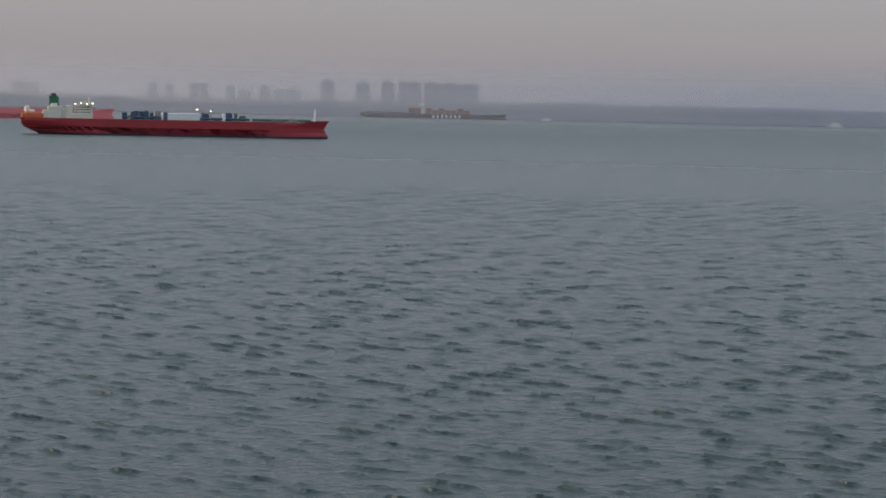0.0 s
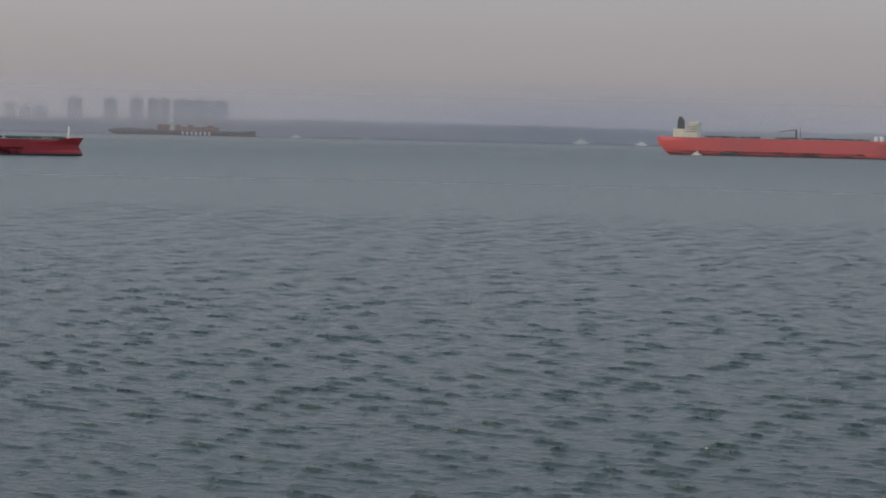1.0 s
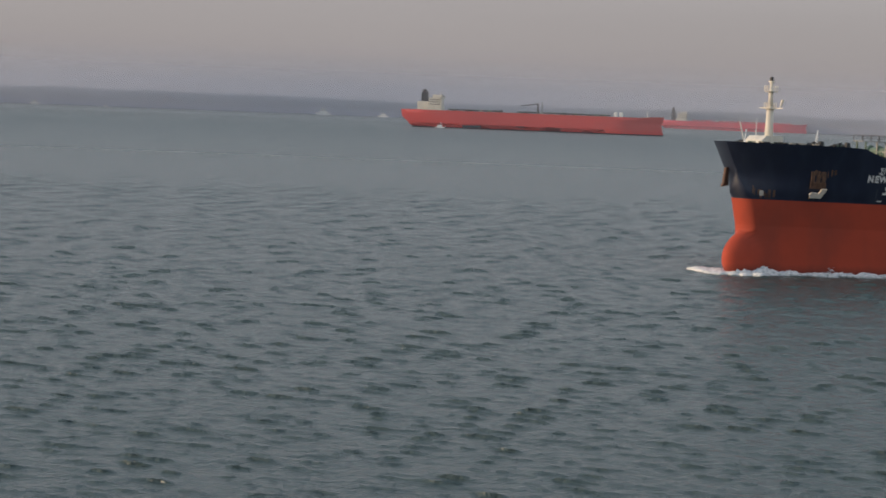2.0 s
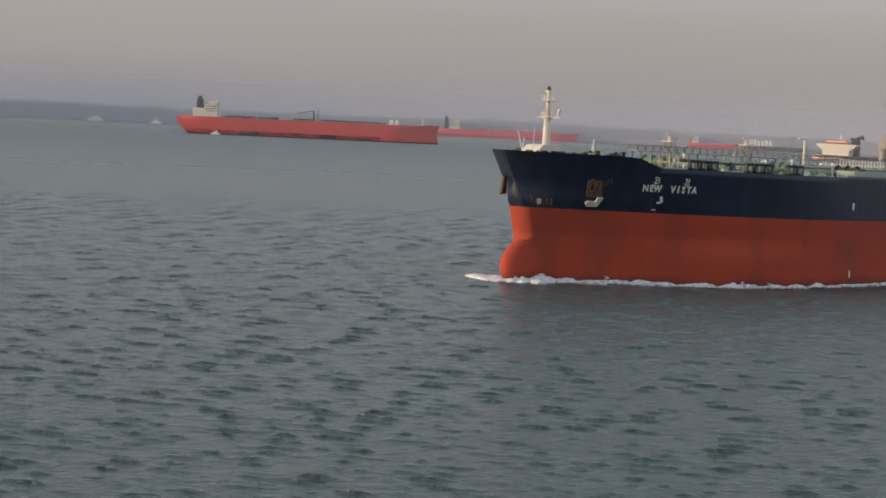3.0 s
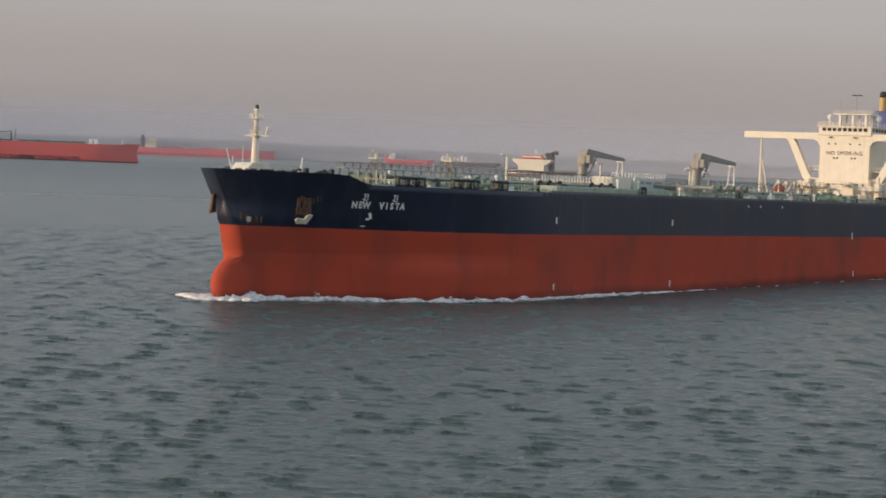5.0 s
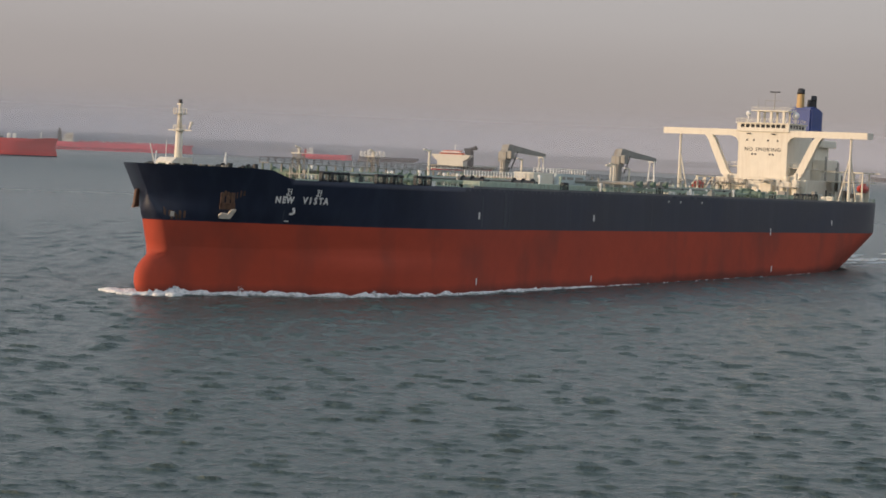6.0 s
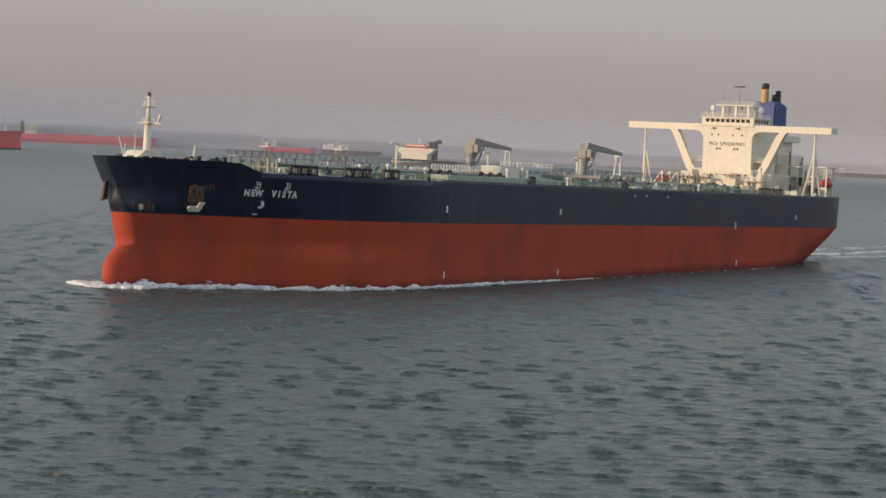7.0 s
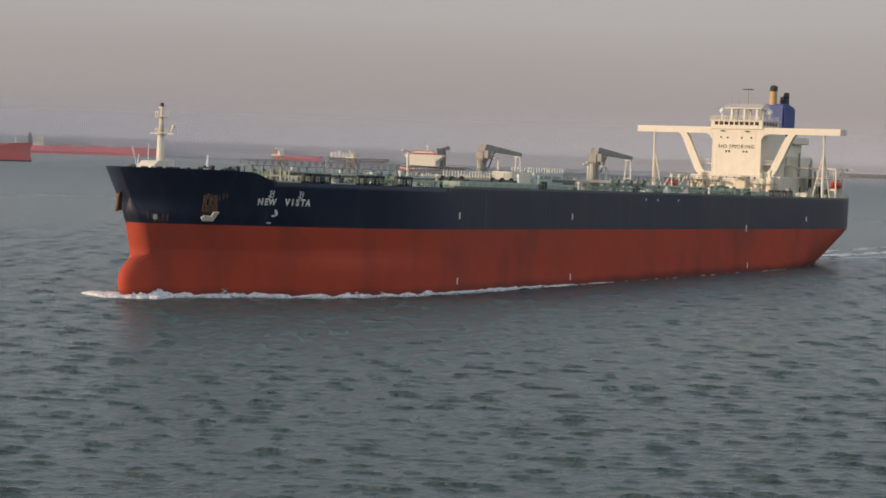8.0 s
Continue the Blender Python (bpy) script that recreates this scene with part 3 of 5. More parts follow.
    for y in (-2.9, 0.9, 4.6):
        part("mast_leg", beam(bmesh.new(), (x - 3, y, 39.7), (x - 3, y, 42.9), 0.75, 0.6), CREAM, mast)
        part("mast_leg", beam(bmesh.new(), (x - 7, y, 39.7), (x - 7, y, 42.9), 0.5, 0.5), CREAM, mast)
    part("railing", rail_bm([(x - 2.4, -4.7, 43.2), (x - 2.4, 6.1, 43.2), (x - 8, 6.1, 43.2)], 0.9, 1.2, 0.04), CREAM, mast)
    bm = rod(bmesh.new(), (x - 5, 0.8, 43.2), (x - 5, 0.8, 48.2), 0.16, 0.08)
    beam(bm, (x - 5, -2.2, 46.0), (x - 5, 3.4, 46.0), 0.1, 0.1)
    rod(bm, (x - 5, -4.0, 43.2), (x - 5, -4.0, 46.6), 0.06)
    rod(bm, (x - 5, -2.0, 43.2), (x - 5, -2.0, 45.6), 0.06)
    rod(bm, (x - 5, 5.6, 43.2), (x - 5, 5.6, 45.4), 0.06)
    part("aerial", bm, GREY_STEEL, mast)
    bm = box(bmesh.new(), x - 5.3, -0.7, 48.2, x - 4.7, 2.3, 48.5, 0.1)
    part("radar_scanner", bm, DARK, mast, "dark radar scanner bar")
    for c, r in (((x - 3, -5.9, 42.3), 0.75), ((x - 6, 6.8, 42.0), 1.0)):
        bm = rod(bmesh.new(), (c[0], c[1], 39.7), c, 0.25, 0.25)
        ball(bm, c, r, 14)
        smooth(part("satellite_dome", bm, WHITE, mast, "white satellite dome"))
    part("roof_rail", rail_bm([(x - 11, -7.8, 39.75), (x + 0.6, -7.8, 39.75), (x + 0.6, 8.0, 39.75), (x - 11, 8.0, 39.75)], 1.1, 1.4, 0.05), CREAM, wheel)
    # funnel
    fx = -130
    bm = prism(bmesh.new(), [(fx - 5, DECK_Z), (fx + 4, DECK_Z), (fx + 3.4, 45.0), (fx + 0.5, 45.6), (fx - 5, 44.6)], -3.7, 2.9)
    bmesh.ops.bevel(bm, geom=list(bm.edges), offset=0.5, segments=2, affect="EDGES")
    funnel = part("funnel", bm, FUNNEL_BLUE, root, "dark blue funnel casing")
    for px, py, r, h, mat in ((fx + 1.6, -3.2, 1.15, 50.0, TAN), (fx - 1.2, -0.4, 0.9, 48.2, DARK), (fx - 3.2, -2.6, 0.6, 47.2, DARK)):
        py, h = py + 1.8, h - 1.0
        bm = rod(bmesh.new(), (px, py, 44.6), (px, py, h), r, r * 0.9, 14)
        rod(bm, (px, py, h), (px - 0.5, py - 0.1, h + 1.3), r * 0.95, r * 0.9, 14, mat=1)
        part("exhaust_pipe", bm, [mat, DARK], funnel)
    # after part: platforms, davits and the lifeboat
    bm = bmesh.new()
    for px, py in ((-110, 25.6), (-116, 25.2), (-121, 23.2), (-110, 20.5), (-116, 20.0), (-122, 18.5)):
        beam(bm, (px, py, DECK_Z), (px, py, 27.2), 0.35, 0.35)
    beam(bm, (-109, 25.8, 27.2), (-122, 24.4, 27.2), 0.3, 0.35)
    beam(bm, (-108, 20.5, 27.2), (-124, 19, 27.2), 0.3, 0.35)
    for px in (-110, -116, -121):
        beam(bm, (px, 12, 27.2), (px, 26.2, 27.2), 0.3, 0.3)
    box(bm, -133, 12, 24.4, -114, 20.5, 24.7)
    dav = part("davit_frame", bm, CREAM, root, "cream gantry of lifeboat davits")
    part("railing", rail_bm([(-114, 20.4, 24.7), (-133, 20.4, 24.7)], 1.1, 1.6, 0.05), CREAM, dav)
    bm = bmesh.new()
    ball(bm, (0, 0, 0), 1.0, 16)
    bmesh.ops.transform(bm, matrix=Matrix.Translation((-113.5, 24.4, 22.9)) @ Matrix.Diagonal((3.4, 1.2, 1.2, 1)), verts=bm.verts)
    box(bm, -115.0, 23.9, 23.8, -112.8, 24.9, 24.4, 0.2)
    smooth(part("lifeboat", bm, SIGNAL_RED, root, "orange-red enclosed lifeboat slung in its davits"))
    for px in (-111.2, -115.6):
        part("fall_wire", beam(bmesh.new(), (px, 24.4, 24.0), (px, 24.4, 27.2), 0.12, 0.12), CREAM, dav)
        part("lifeboat_cradle", prism(bmesh.new(), [(px - 0.3, DECK_Z), (px + 0.3, DECK_Z), (px + 0.2, 21.8), (px - 0.2, 21.8)], 23.3, 25.5), CREAM, dav)
    # starboard lifeboat seen beyond the house
    bm = bmesh.new()
    for px in (-111, -116, -121):
        beam(bm, (px, -24, DECK_Z), (px, -24, 24.5), 0.35, 0.35)
        beam(bm, (px, -28, DECK_Z), (px, -24, 24.5), 0.3, 0.3)
    beam(bm, (-110, -24, 24.5), (-122, -24, 24.5), 0.3, 0.3)
    part("davit_frame", bm, CREAM, root)
    bm = bmesh.new()
    ball(bm, (0, 0, 0), 1.0, 16)
    bmesh.ops.transform(bm, matrix=Matrix.Translation((-116, -26, 22.0)) @ Matrix.Diagonal((3.8, 1.35, 1.3, 1)), verts=bm.verts)
    smooth(part("lifeboat", bm, SIGNAL_RED, root, "orange-red enclosed lifeboat slung in its davits"))
    for k, (px, py, w, h) in enumerate(((-98.5, -9.5, 2.2, 6.4), (-98.8, -5.0, 2.8, 5.2), (-98.2, 2.5, 3.4, 5.6), (-98.6, 8.0, 2.4, 6.6), (-98.0, 11.0, 1.6, 7.4), (-97.5, -12.0, 1.6, 5.0))):
        bm = box(bmesh.new(), px - 1.8, py - w / 2, DECK_Z, px, py + w / 2, DECK_Z + h * 0.75, 0.2)
        rod(bm, (px - 0.9, py, DECK_Z + h * 0.75), (px - 0.9, py, DECK_Z + h), w * 0.25, w * 0.3, 10)
        part("ventilator", bm, CREAM, root, "cream ventilator housing")
    for px, py0, py1, hh in ((-96.5, -13.0, -3.5, 4.2), (-95.5, -2.0, 5.5, 5.2), (-96.5, 6.5, 13.0, 3.6)):
        bm = box(bmesh.new(), px - 2.4, py0, DECK_Z + hh - 0.2, px, py1, DECK_Z + hh)
        for a in (py0 + 0.2, py1 - 0.2):
            beam(bm, (px - 0.2, a, DECK_Z), (px - 0.2, a, DECK_Z + hh), 0.25, 0.25)
        plat = part("front_platform", bm, GREY_STEEL, root)
        part("railing", rail_bm([(px - 0.1, py0, DECK_Z + hh), (px - 0.1, py1, DECK_Z + hh)], 1.1, 1.3, 0.06), [CREAM, RUST, CREAM][int(hh) % 3], plat)
    bm = box(bmesh.new(), -127, 7.2, 27.5, -119, 11.5, 30.5, 0.2)
    box(bm, -131, 4, 34.0, -122, 9, 36.0, 0.2)
    part("engine_casing", bm, CREAM, root)
    for px, py, h in ((-118, 11.5, 12.5), (-121, 13.5, 9.5), (-124.5, 12.5, 11), (-128, 11, 8.5), (-119, 16, 7.5)):
        part("vent_pipe", rod(bmesh.new(), (px, py, DECK_Z), (px, py, DECK_Z + h), 0.35, 0.3, 10), GREY_STEEL, root)
    # provision masts and boxes before and beside the house
    rnd = random.Random(5)
    for i in range(26):
        px, py = rnd.uniform(-99, -76), rnd.uniform(-24, 26)
        w, d, h = rnd.uniform(0.8, 2.6), rnd.uniform(0.8, 2.8), rnd.uniform(0.9, 2.8)
        part("deck_locker", box(bmesh.new(), px - w, py - d / 2, DECK_Z, px, py + d / 2, DECK_Z + h, 0.08), rnd.choice([CREAM, CREAM, GREY_STEEL, DECK_GREEN]), root)
    for i in range(34):
        px, py = rnd.uniform(-138, -104), rnd.uniform(13.5, 25)
        py = min(py, breadth(TANKER_SPEC, px, 19) - 2)
        h = rnd.uniform(0.8, 3.4)
        part("deck_fitting", box(bmesh.new(), px - rnd.uniform(0.4, 1.6), py - rnd.uniform(0.3, 1.2), DECK_Z, px, py, DECK_Z + h, 0.06), rnd.choice([CREAM, CREAM, WHITE, GREY_STEEL, DARK]), root)


def foredeck(root):
    z = FORE_Z
    # foremast with its house
    bm = rod(bmesh.new(), (152.3, 0, z), (152.3, 0, 27.3), 0.78, 0.6, 16)
    rod(bm, (152.3, 0, 27.3), (152.3, 0, 30.5), 0.45, 0.36, 16)
    mast = smooth(part("foremast", bm, CREAM, root, "tall cream tubular foremast"))
    for h, r in ((26.9, 1.1), (29.9, 1.2)):
        bm = rod(bmesh.new(), (152.3, 0, h - 0.1), (152.3, 0, h + 0.06), r * 0.9, r, 14)
        pl = part("platform", bm, CREAM, mast)
        ring = [(152.3 + r * math.cos(a), r * math.sin(a), h) for a in np.linspace(0, 2 * math.pi, 11)]
        part("railing", rail_bm(ring, 1.0, 2.0, 0.04), CREAM, pl)
    bm = rod(bmesh.new(), (152.3, 0, 30.5), (152.3, 0, 31.6), 0.3, 0.25)
    box(bm, 151.9, -0.4, 31.5, 152.7, 0.4, 31.75)
    part("masthead_light", bm, CREAM, mast)
    part("lantern", box(bmesh.new(), 152.0, -0.3, 31.75, 152.6, 0.3, 32.5, 0.12), DARK, mast, "dark masthead lantern")
    bm = bmesh.new()
    beam(bm, (152.3, -2.4, 27.0), (152.3, 2.8, 27.0), 0.15, 0.15)
    rod(bm, (152.3, 2.2, 27.2), (152.1, 2.6, 28.5), 0.15, 0.3)
    rod(bm, (153.2, 0.4, z), (153.2, 0.4, 29), 0.07)
    part("crosstree", bm, CREAM, mast)
    bm = prism(bmesh.new(), [(151.0, z), (157.2, z), (156.6, z + 1.3), (155.6, z + 2.0), (151.0, z + 2.1)], -1.6, 2.2)
    part("mast_house", bm, CREAM, root, "low cream rounded mast house")
    bm = bmesh.new()
    rod(bm, (158.5, 0, z), (160.3, 0, z + 4.4), 0.12, 0.08)
    rod(bm, (156.5, 0.6, z), (156.5, 0.6, z + 5.0), 0.09, 0.05)
    rod(bm, (160.0, 1.0, z), (158.8, 0.3, z + 3.0), 0.09)
    part("jackstaff", bm, WHITE, root, "white jackstaff with stays")
    bm = rod(bmesh.new(), (148.2, 7, z), (146.8, 6.4, z + 3.4), 0.13, 0.1)
    rod(bm, (146.8, 6.4, z), (146.7, 6.4, z + 3.3), 0.07)
    part("vent_davit", bm, WHITE, root)
    # windlasses and bollards
    for wx, wy in ((149, 7.5), (149, -8), (147.5, 12.0)):
        bm = rod(bmesh.new(), (wx, wy - 1.3, z + 0.7), (wx, wy + 1.3, z + 0.7), 0.5, None, 14)
        rod(bm, (wx, wy - 0.1, z + 0.7), (wx, wy + 0.1, z + 0.7), 0.75, None, 14)
        box(bm, wx - 0.5, wy + 1.3, z, wx + 0.5, wy + 1.9, z + 1.5, 0.1)
        box(bm, wx - 0.8, wy - 1.6, z, wx + 0.8, wy - 1.3, z + 0.9)
        part("windlass", bm, DARK, root, "dark mooring windlass")
    rnd = random.Random(8)
    for i in range(18):
        bx = rnd.uniform(145.5, 158)
        by = rnd.uniform(0.2, 0.93) * (breadth(TANKER_SPEC, bx, 20) - 1.5)
        bm = bmesh.new()
        for d in (0, 1.0):
            rod(bm, (bx + d, by, z), (bx + d, by, z + 1.0), 0.3, 0.34, 10)
        box(bm, bx - 0.5, by - 0.4, z, bx + 1.5, by + 0.4, z + 0.12)
        part("bollard", bm, rnd.choice([DARK, GREY_STEEL, DECK_GREEN]), root)


def cargo_deck(root):
    z = DECK_Z
    # central catwalk on trestles with pipes below
    y0 = 1.0
    bm = box(bmesh.new(), -84, y0 - 1.1, z + 3.05, 128, y0 + 1.1, z + 3.2)
    walkway = part("catwalk", bm, GREY_STEEL, root, "raised grey fore-and-aft catwalk")
    for s in (-1, 1):
        part("railing", rail_bm([(128, y0 + s * 1.05, z + 3.2), (-84, y0 + s * 1.05, z + 3.2)], 1.05, 2.5, 0.05), DARK, walkway)
    for i in range(36):
        px = 127 - i * 6.0
        bm = bmesh.new()
        for s in (-1, 1):
            beam(bm, (px, y0 + s * 1.0, z), (px, y0 + s * 1.0, z + 3.1), 0.25, 0.25)
        beam(bm, (px, y0 - 4.6, z + 1.3), (px, y0 + 4.6, z + 1.3), 0.22, 0.22)
        for s in (-1, 1):
            beam(bm, (px, y0 + s * 4.4, z), (px, y0 + s * 4.4, z + 1.3), 0.2, 0.2)
        part("trestle", bm, [DECK_GREEN, GREY_STEEL, PALE_GREEN][i % 3], walkway)
    for k, (py, r, mat) in enumerate(((-3.4, 0.42, DECK_GREEN), (-2.2, 0.42, GREY_STEEL), (3.3, 0.42, DECK_GREEN), (4.4, 0.3, PALE_GREEN), (5.6, 0.2, GREY_STEEL))):
        bm = bmesh.new()
        rod(bm, (-82, y0 + py, z + 1.75), (112, y0 + py, z + 1.75), r, None, 10)
        for i in range(16):
            rod(bm, (108 - 12 * i, y0 + py, z + 1.75), (107.5 - 12 * i, y0 + py, z + 1.75), r * 1.35, None, 10)
        part("cargo_pipe", bm, mat, root)
    # a second service line near the port side with many small supports
    bm = bmesh.new()
    rod(bm, (-80, 19, z + 1.0), (116, 19, z + 1.0), 0.22, None, 8)
    rod(bm, (-80, 20, z + 1.3), (116, 20, z + 1.3), 0.16, None, 8)
    for i in range(40):
        beam(bm, (115 - 5 * i, 18.6, z), (115 - 5 * i, 18.6, z + 1.0), 0.15, 0.15)
        beam(bm, (115 - 5 * i, 20.4, z), (115 - 5 * i, 20.4, z + 1.3), 0.15, 0.15)
    part("service_pipe", bm, PALE_GREEN, root)
    # hatches, vents, valves
    rnd = random.Random(3)
    for i in range(120):
        px, py = rnd.uniform(-76, 114), rnd.uniform(-22, 27)
        if abs(py - 1) < 5.5 or (8 < px < 20 and abs(py) < 18):
            continue
        kind = rnd.random()
        bm = bmesh.new()
        if kind < 0.4:
            rod(bm, (px, py, z), (px, py, z + 0.9), 0.75, None, 12)
            rod(bm, (px, py, z + 0.9), (px, py, z + 1.05), 0.95, None, 12)
            nm, mt = "tank_hatch", rnd.choice([DECK_GREEN, PALE_GREEN, WHITE])
        elif kind < 0.75:
            h = rnd.uniform(1.4, 3.0)
            rod(bm, (px, py, z), (px, py, z + h), 0.2, None, 8)
            rod(bm, (px, py, z + h), (px, py, z + h + 0.5), 0.4, 0.3, 8)
            nm, mt = "tank_vent", rnd.choice([WHITE, GREY_STEEL, PALE_GREEN])
        else:
            box(bm, px - 0.8, py - 0.6, z, px + 0.8, py + 0.6, z + 1.4, 0.08)
            rod(bm, (px, py, z + 1.4), (px, py, z + 1.9), 0.3, None, 8)
            nm, mt = "valve_box", rnd.choice([DARK, GREY_STEEL, WHITE])
        part(nm, bm, mt, root)
    # mooring winches and chocks along the port edge
    for px in (136.5, 134.6, 132.7, 125.5, 123.2, 120.9, 116, 113.5, 62, -58, -62, -66, -70):
        by = breadth(TANKER_SPEC, px, 19) - 1.2
        bm = bmesh.new()
        for d in (-0.9, 0.9):
            box(bm, px + d - 0.25, by - 0.4, z, px + d + 0.25, by + 0.4, z + 1.9, 0.1)
        box(bm, px - 1.15, by - 0.4, z + 1.5, px + 1.15, by + 0.4, z + 2.0, 0.15)
        box(bm, px - 1.15, by - 0.4, z, px + 1.15, by + 0.4, z + 0.5, 0.1)
        part("closed_chock", bm, DARK, root, "dark closed mooring chock at the deck edge")
    for px, py in ((104, 18), (84, 20), (62, 19), (-50, 20), (-64, 12), (104, -12), (62, -14)):
        bm = rod(bmesh.new(), (px, py - 2.2, z + 1.2), (px, py + 2.2, z + 1.2), 0.9, None, 14)
        for d in (-2.2, 0.0, 2.2):
            rod(bm, (px, py + d - 0.08, z + 1.2), (px, py + d + 0.08, z + 1.2), 1.3, None, 14)
        box(bm, px - 1.3, py + 2.4, z, px + 1.3, py + 3.4, z + 1.9, 0.15)
        part("mooring_winch", bm, rnd.choice([DARK, DECK_GREEN]), root, "mooring winch with twin drums")
    # manifold: drip tray, cross pipes, signboard and store
    bm = box(bmesh.new(), 50, 24.5, z, 95, 28.4, z + 1.5, 0.08)
    part("drip_tray", bm, PALE_GREEN, root, "pale green manifold drip tray")
    for i in range(6):
        px = 8 + 3.2 * i
        bm = rod(bmesh.new(), (px, -25, z + 2.4), (px, 25, z + 2.4), 0.4, None, 10)
        for s in (-1, 1):
            rod(bm, (px, s * 25, z + 2.4), (px, s * 25.5, z + 2.4), 0.7, None, 12)
        part("manifold_pipe", bm, [DECK_GREEN, GREY_STEEL][i % 2], root)
    bm = box(bmesh.new(), 36, 6.5, z, 44.6, 11.5, z + 3.9, 0.1)
    store = part("manifold_house", bm, CREAM, root, "small cream deckhouse by the manifold")
    part("railing", rail_bm([(44.6, 11.4, z + 3.9), (36, 11.4, z + 3.9), (36, 6.6, z + 3.9)], 1.0, 1.5, 0.05), WHITE, store)
    bm = box(bmesh.new(), 19.3, 10.2, z + 0.6, 32.8, 10.6, z + 3.9, 0.04)
    for px in (19.9, 23.8, 28.3, 32.2):
        beam(bm, (px, 9.9, z), (px, 9.9, z + 3.9), 0.3, 0.3)
    board = part("signboard", bm, PALE_PANEL, root, "pale panel with two lines of dark marks")
    for x0, x1, zz in ((20.6, 24.3, 2.9), (25.1, 28.1, 2.9), (28.9, 31.9, 2.9)):
        part("painted_bar", box(bmesh.new(), x0, 10.6, z + zz - 0.3, x1, 10.64, z + zz + 0.3), GREY_STEEL, board)
    part("railing", rail_bm([(35, 10.3, z + 3.9), (18, 10.3, z + 3.9)], 1.1, 1.2, 0.08), WHITE, board)
    part("railing", rail_bm([(70, 9.5, z + 2.4), (40, 9.5, z + 2.4)], 1.2, 1.2, 0.09), WHITE, board)
    crane(root, 13.3, -14.4, 18.5)
    crane(root, 11.6, 14.4, 18.5)
    monitor_tower(root, 110, -4, 5.2)
    monitor_tower(root, 84, -4, 5.4)
    # lamp posts
    for px, py, h in ((62.5, -4, 7.3), (-8, -22, 7.0), (-30, -20, 5.0), (16.5, 16.2, 6.4), (19.5, 17.0, 6.0), (13.5, 18.5, 5.6)):
        bm = rod(bmesh.new(), (px, py, z), (px, py, z + h), 0.32, 0.26, 8)
        beam(bm, (px - 0.4, py, z + h), (px + 2.4, py, z + h + 0.3), 0.35, 0.3)
        part("lamp_post", bm, CREAM, root)


def hull_marks(root, hull):
    # name, drawn characters, draught and tug marks
    for text, x in zip("NEWVISTA", (143.80, 142.88, 141.95, 139.50, 138.62, 137.78, 136.86, 135.95)):
        letters("name_letter", text, 1.72, WHITE, side_at(x, 15.45, 0.07) @ Matrix.Diagonal((0.78, 1, 1, 1)), hull, 0.03, "white raised letter of the ship's name", 0.045)
    strokes = ((-0.4, 0.5, 0.6, 0.15), (-0.3, 0.1, 0.15, 1.0), (0.05, 0.1, 0.6, 0.14), (-0.3, -0.4, 0.6, 0.14), (0.4, 0.05, 0.16, 1.1), (0.1, -0.6, 0.7, 0.15))
    for x in (142.56, 137.62):
        for a, b, w, h in strokes:
            bm = box(bmesh.new(), -w / 2, -h / 2, 0, w / 2, h / 2, 0.05, m=side_at(x - a * 0.7, 16.95 + b, 0.06))
            part("painted_bar", bm, WHITE, hull)
    for x, z, w, h in ((140.9, 13.9, 0.5, 0.5), (140.7, 13.4, 0.5, 0.7), (141.0, 13.0, 0.7, 0.4), (141.2, 11.7, 0.8, 0.22)):
        plate("bow_thruster_mark", x, z, w, h, WHITE, hull)
    for x in (97.4, 50.9):
        plate("tug_mark", x, 13.75, 0.55, 1.3, WHITE, hull)
        plate("draught_mark", x, 1.1, 0.35, 1.3, WHITE, hull)
    plate("draught_mark", -40.4, 11.3, 0.5, 1.7, WHITE, hull)
    plate("draught_mark", -42.0, 2.2, 0.4, 1.4, WHITE, hull)
    plate("tug_mark", -79, 13.7, 0.6, 1.3, WHITE, hull)
    for x in (16, 10, -1):
        plate("small_mark", x, 17.7, 0.4, 0.5, WHITE, hull)
    plate("stem_mark", 157.6, 12.2, 0.7, 0.9, ANCHOR, hull)
    # rubbing strake and fish plate along the deck edge
    for s in (1, -1):
        bm = bmesh.new()
        last = None
        for i in range(110):
            x = 100 - i * 2.25
            y = breadth(TANKER_SPEC, x, 19.0)
            p = Vector((x, s * (y - 0.15), 19.15))
            if last is not None:
                beam(bm, last, p, 0.5, 0.45)
            last = p
        part("deck_edge", bm, EDGE_GREY, hull, "grey deck edge strake")
        pts = [(x, s * (breadth(TANKER_SPEC, x, 19.0) - 0.3), 19.2) for x in np.arange(140, -142, -7.0)]
        part("railing", rail_bm(pts, 1.1, 1.8, 0.045), PALE_GREEN, hull)
    # the anchor in its rusty pocket
    for s in (1,):
        m = side_at(150.6, 13.6, 0.1)
        bm = bmesh.new()
        for a, b, w, h in ((-1.0, 1.6, 0.7, 2.6), (0.0, 1.2, 0.7, 2.2), (0.9, 1.8, 0.7, 2.4), (0.0, 0.4, 2.8, 1.2)):
            box(bm, a - w / 2, b - h / 2, 0.0, a + w / 2, b + h / 2, 0.12, 0.05, m=m)
        part("anchor_bolster", bm, RUST, hull, "rust-stained anchor bolster plate")
        flat = Matrix(((1, 0, 0, 0), (0, 0, 1, 0), (0, 1, 0, 0), (0, 0, 0, 1)))
        bm = prism(bmesh.new(), [(-1.3, -1.75), (0.6, -1.75), (1.6, -0.1), (0.7, -0.1), (0.2, -0.9), (-1.0, -0.8), (-1.5, -1.2)], 0.1, 0.7, m=m @ flat)
        part("anchor", bm, ANCHOR, hull, "pale stockless anchor housed in the bow")
    # rust that runs down the bow and scrapes along the topsides
    rnd = random.Random(17)
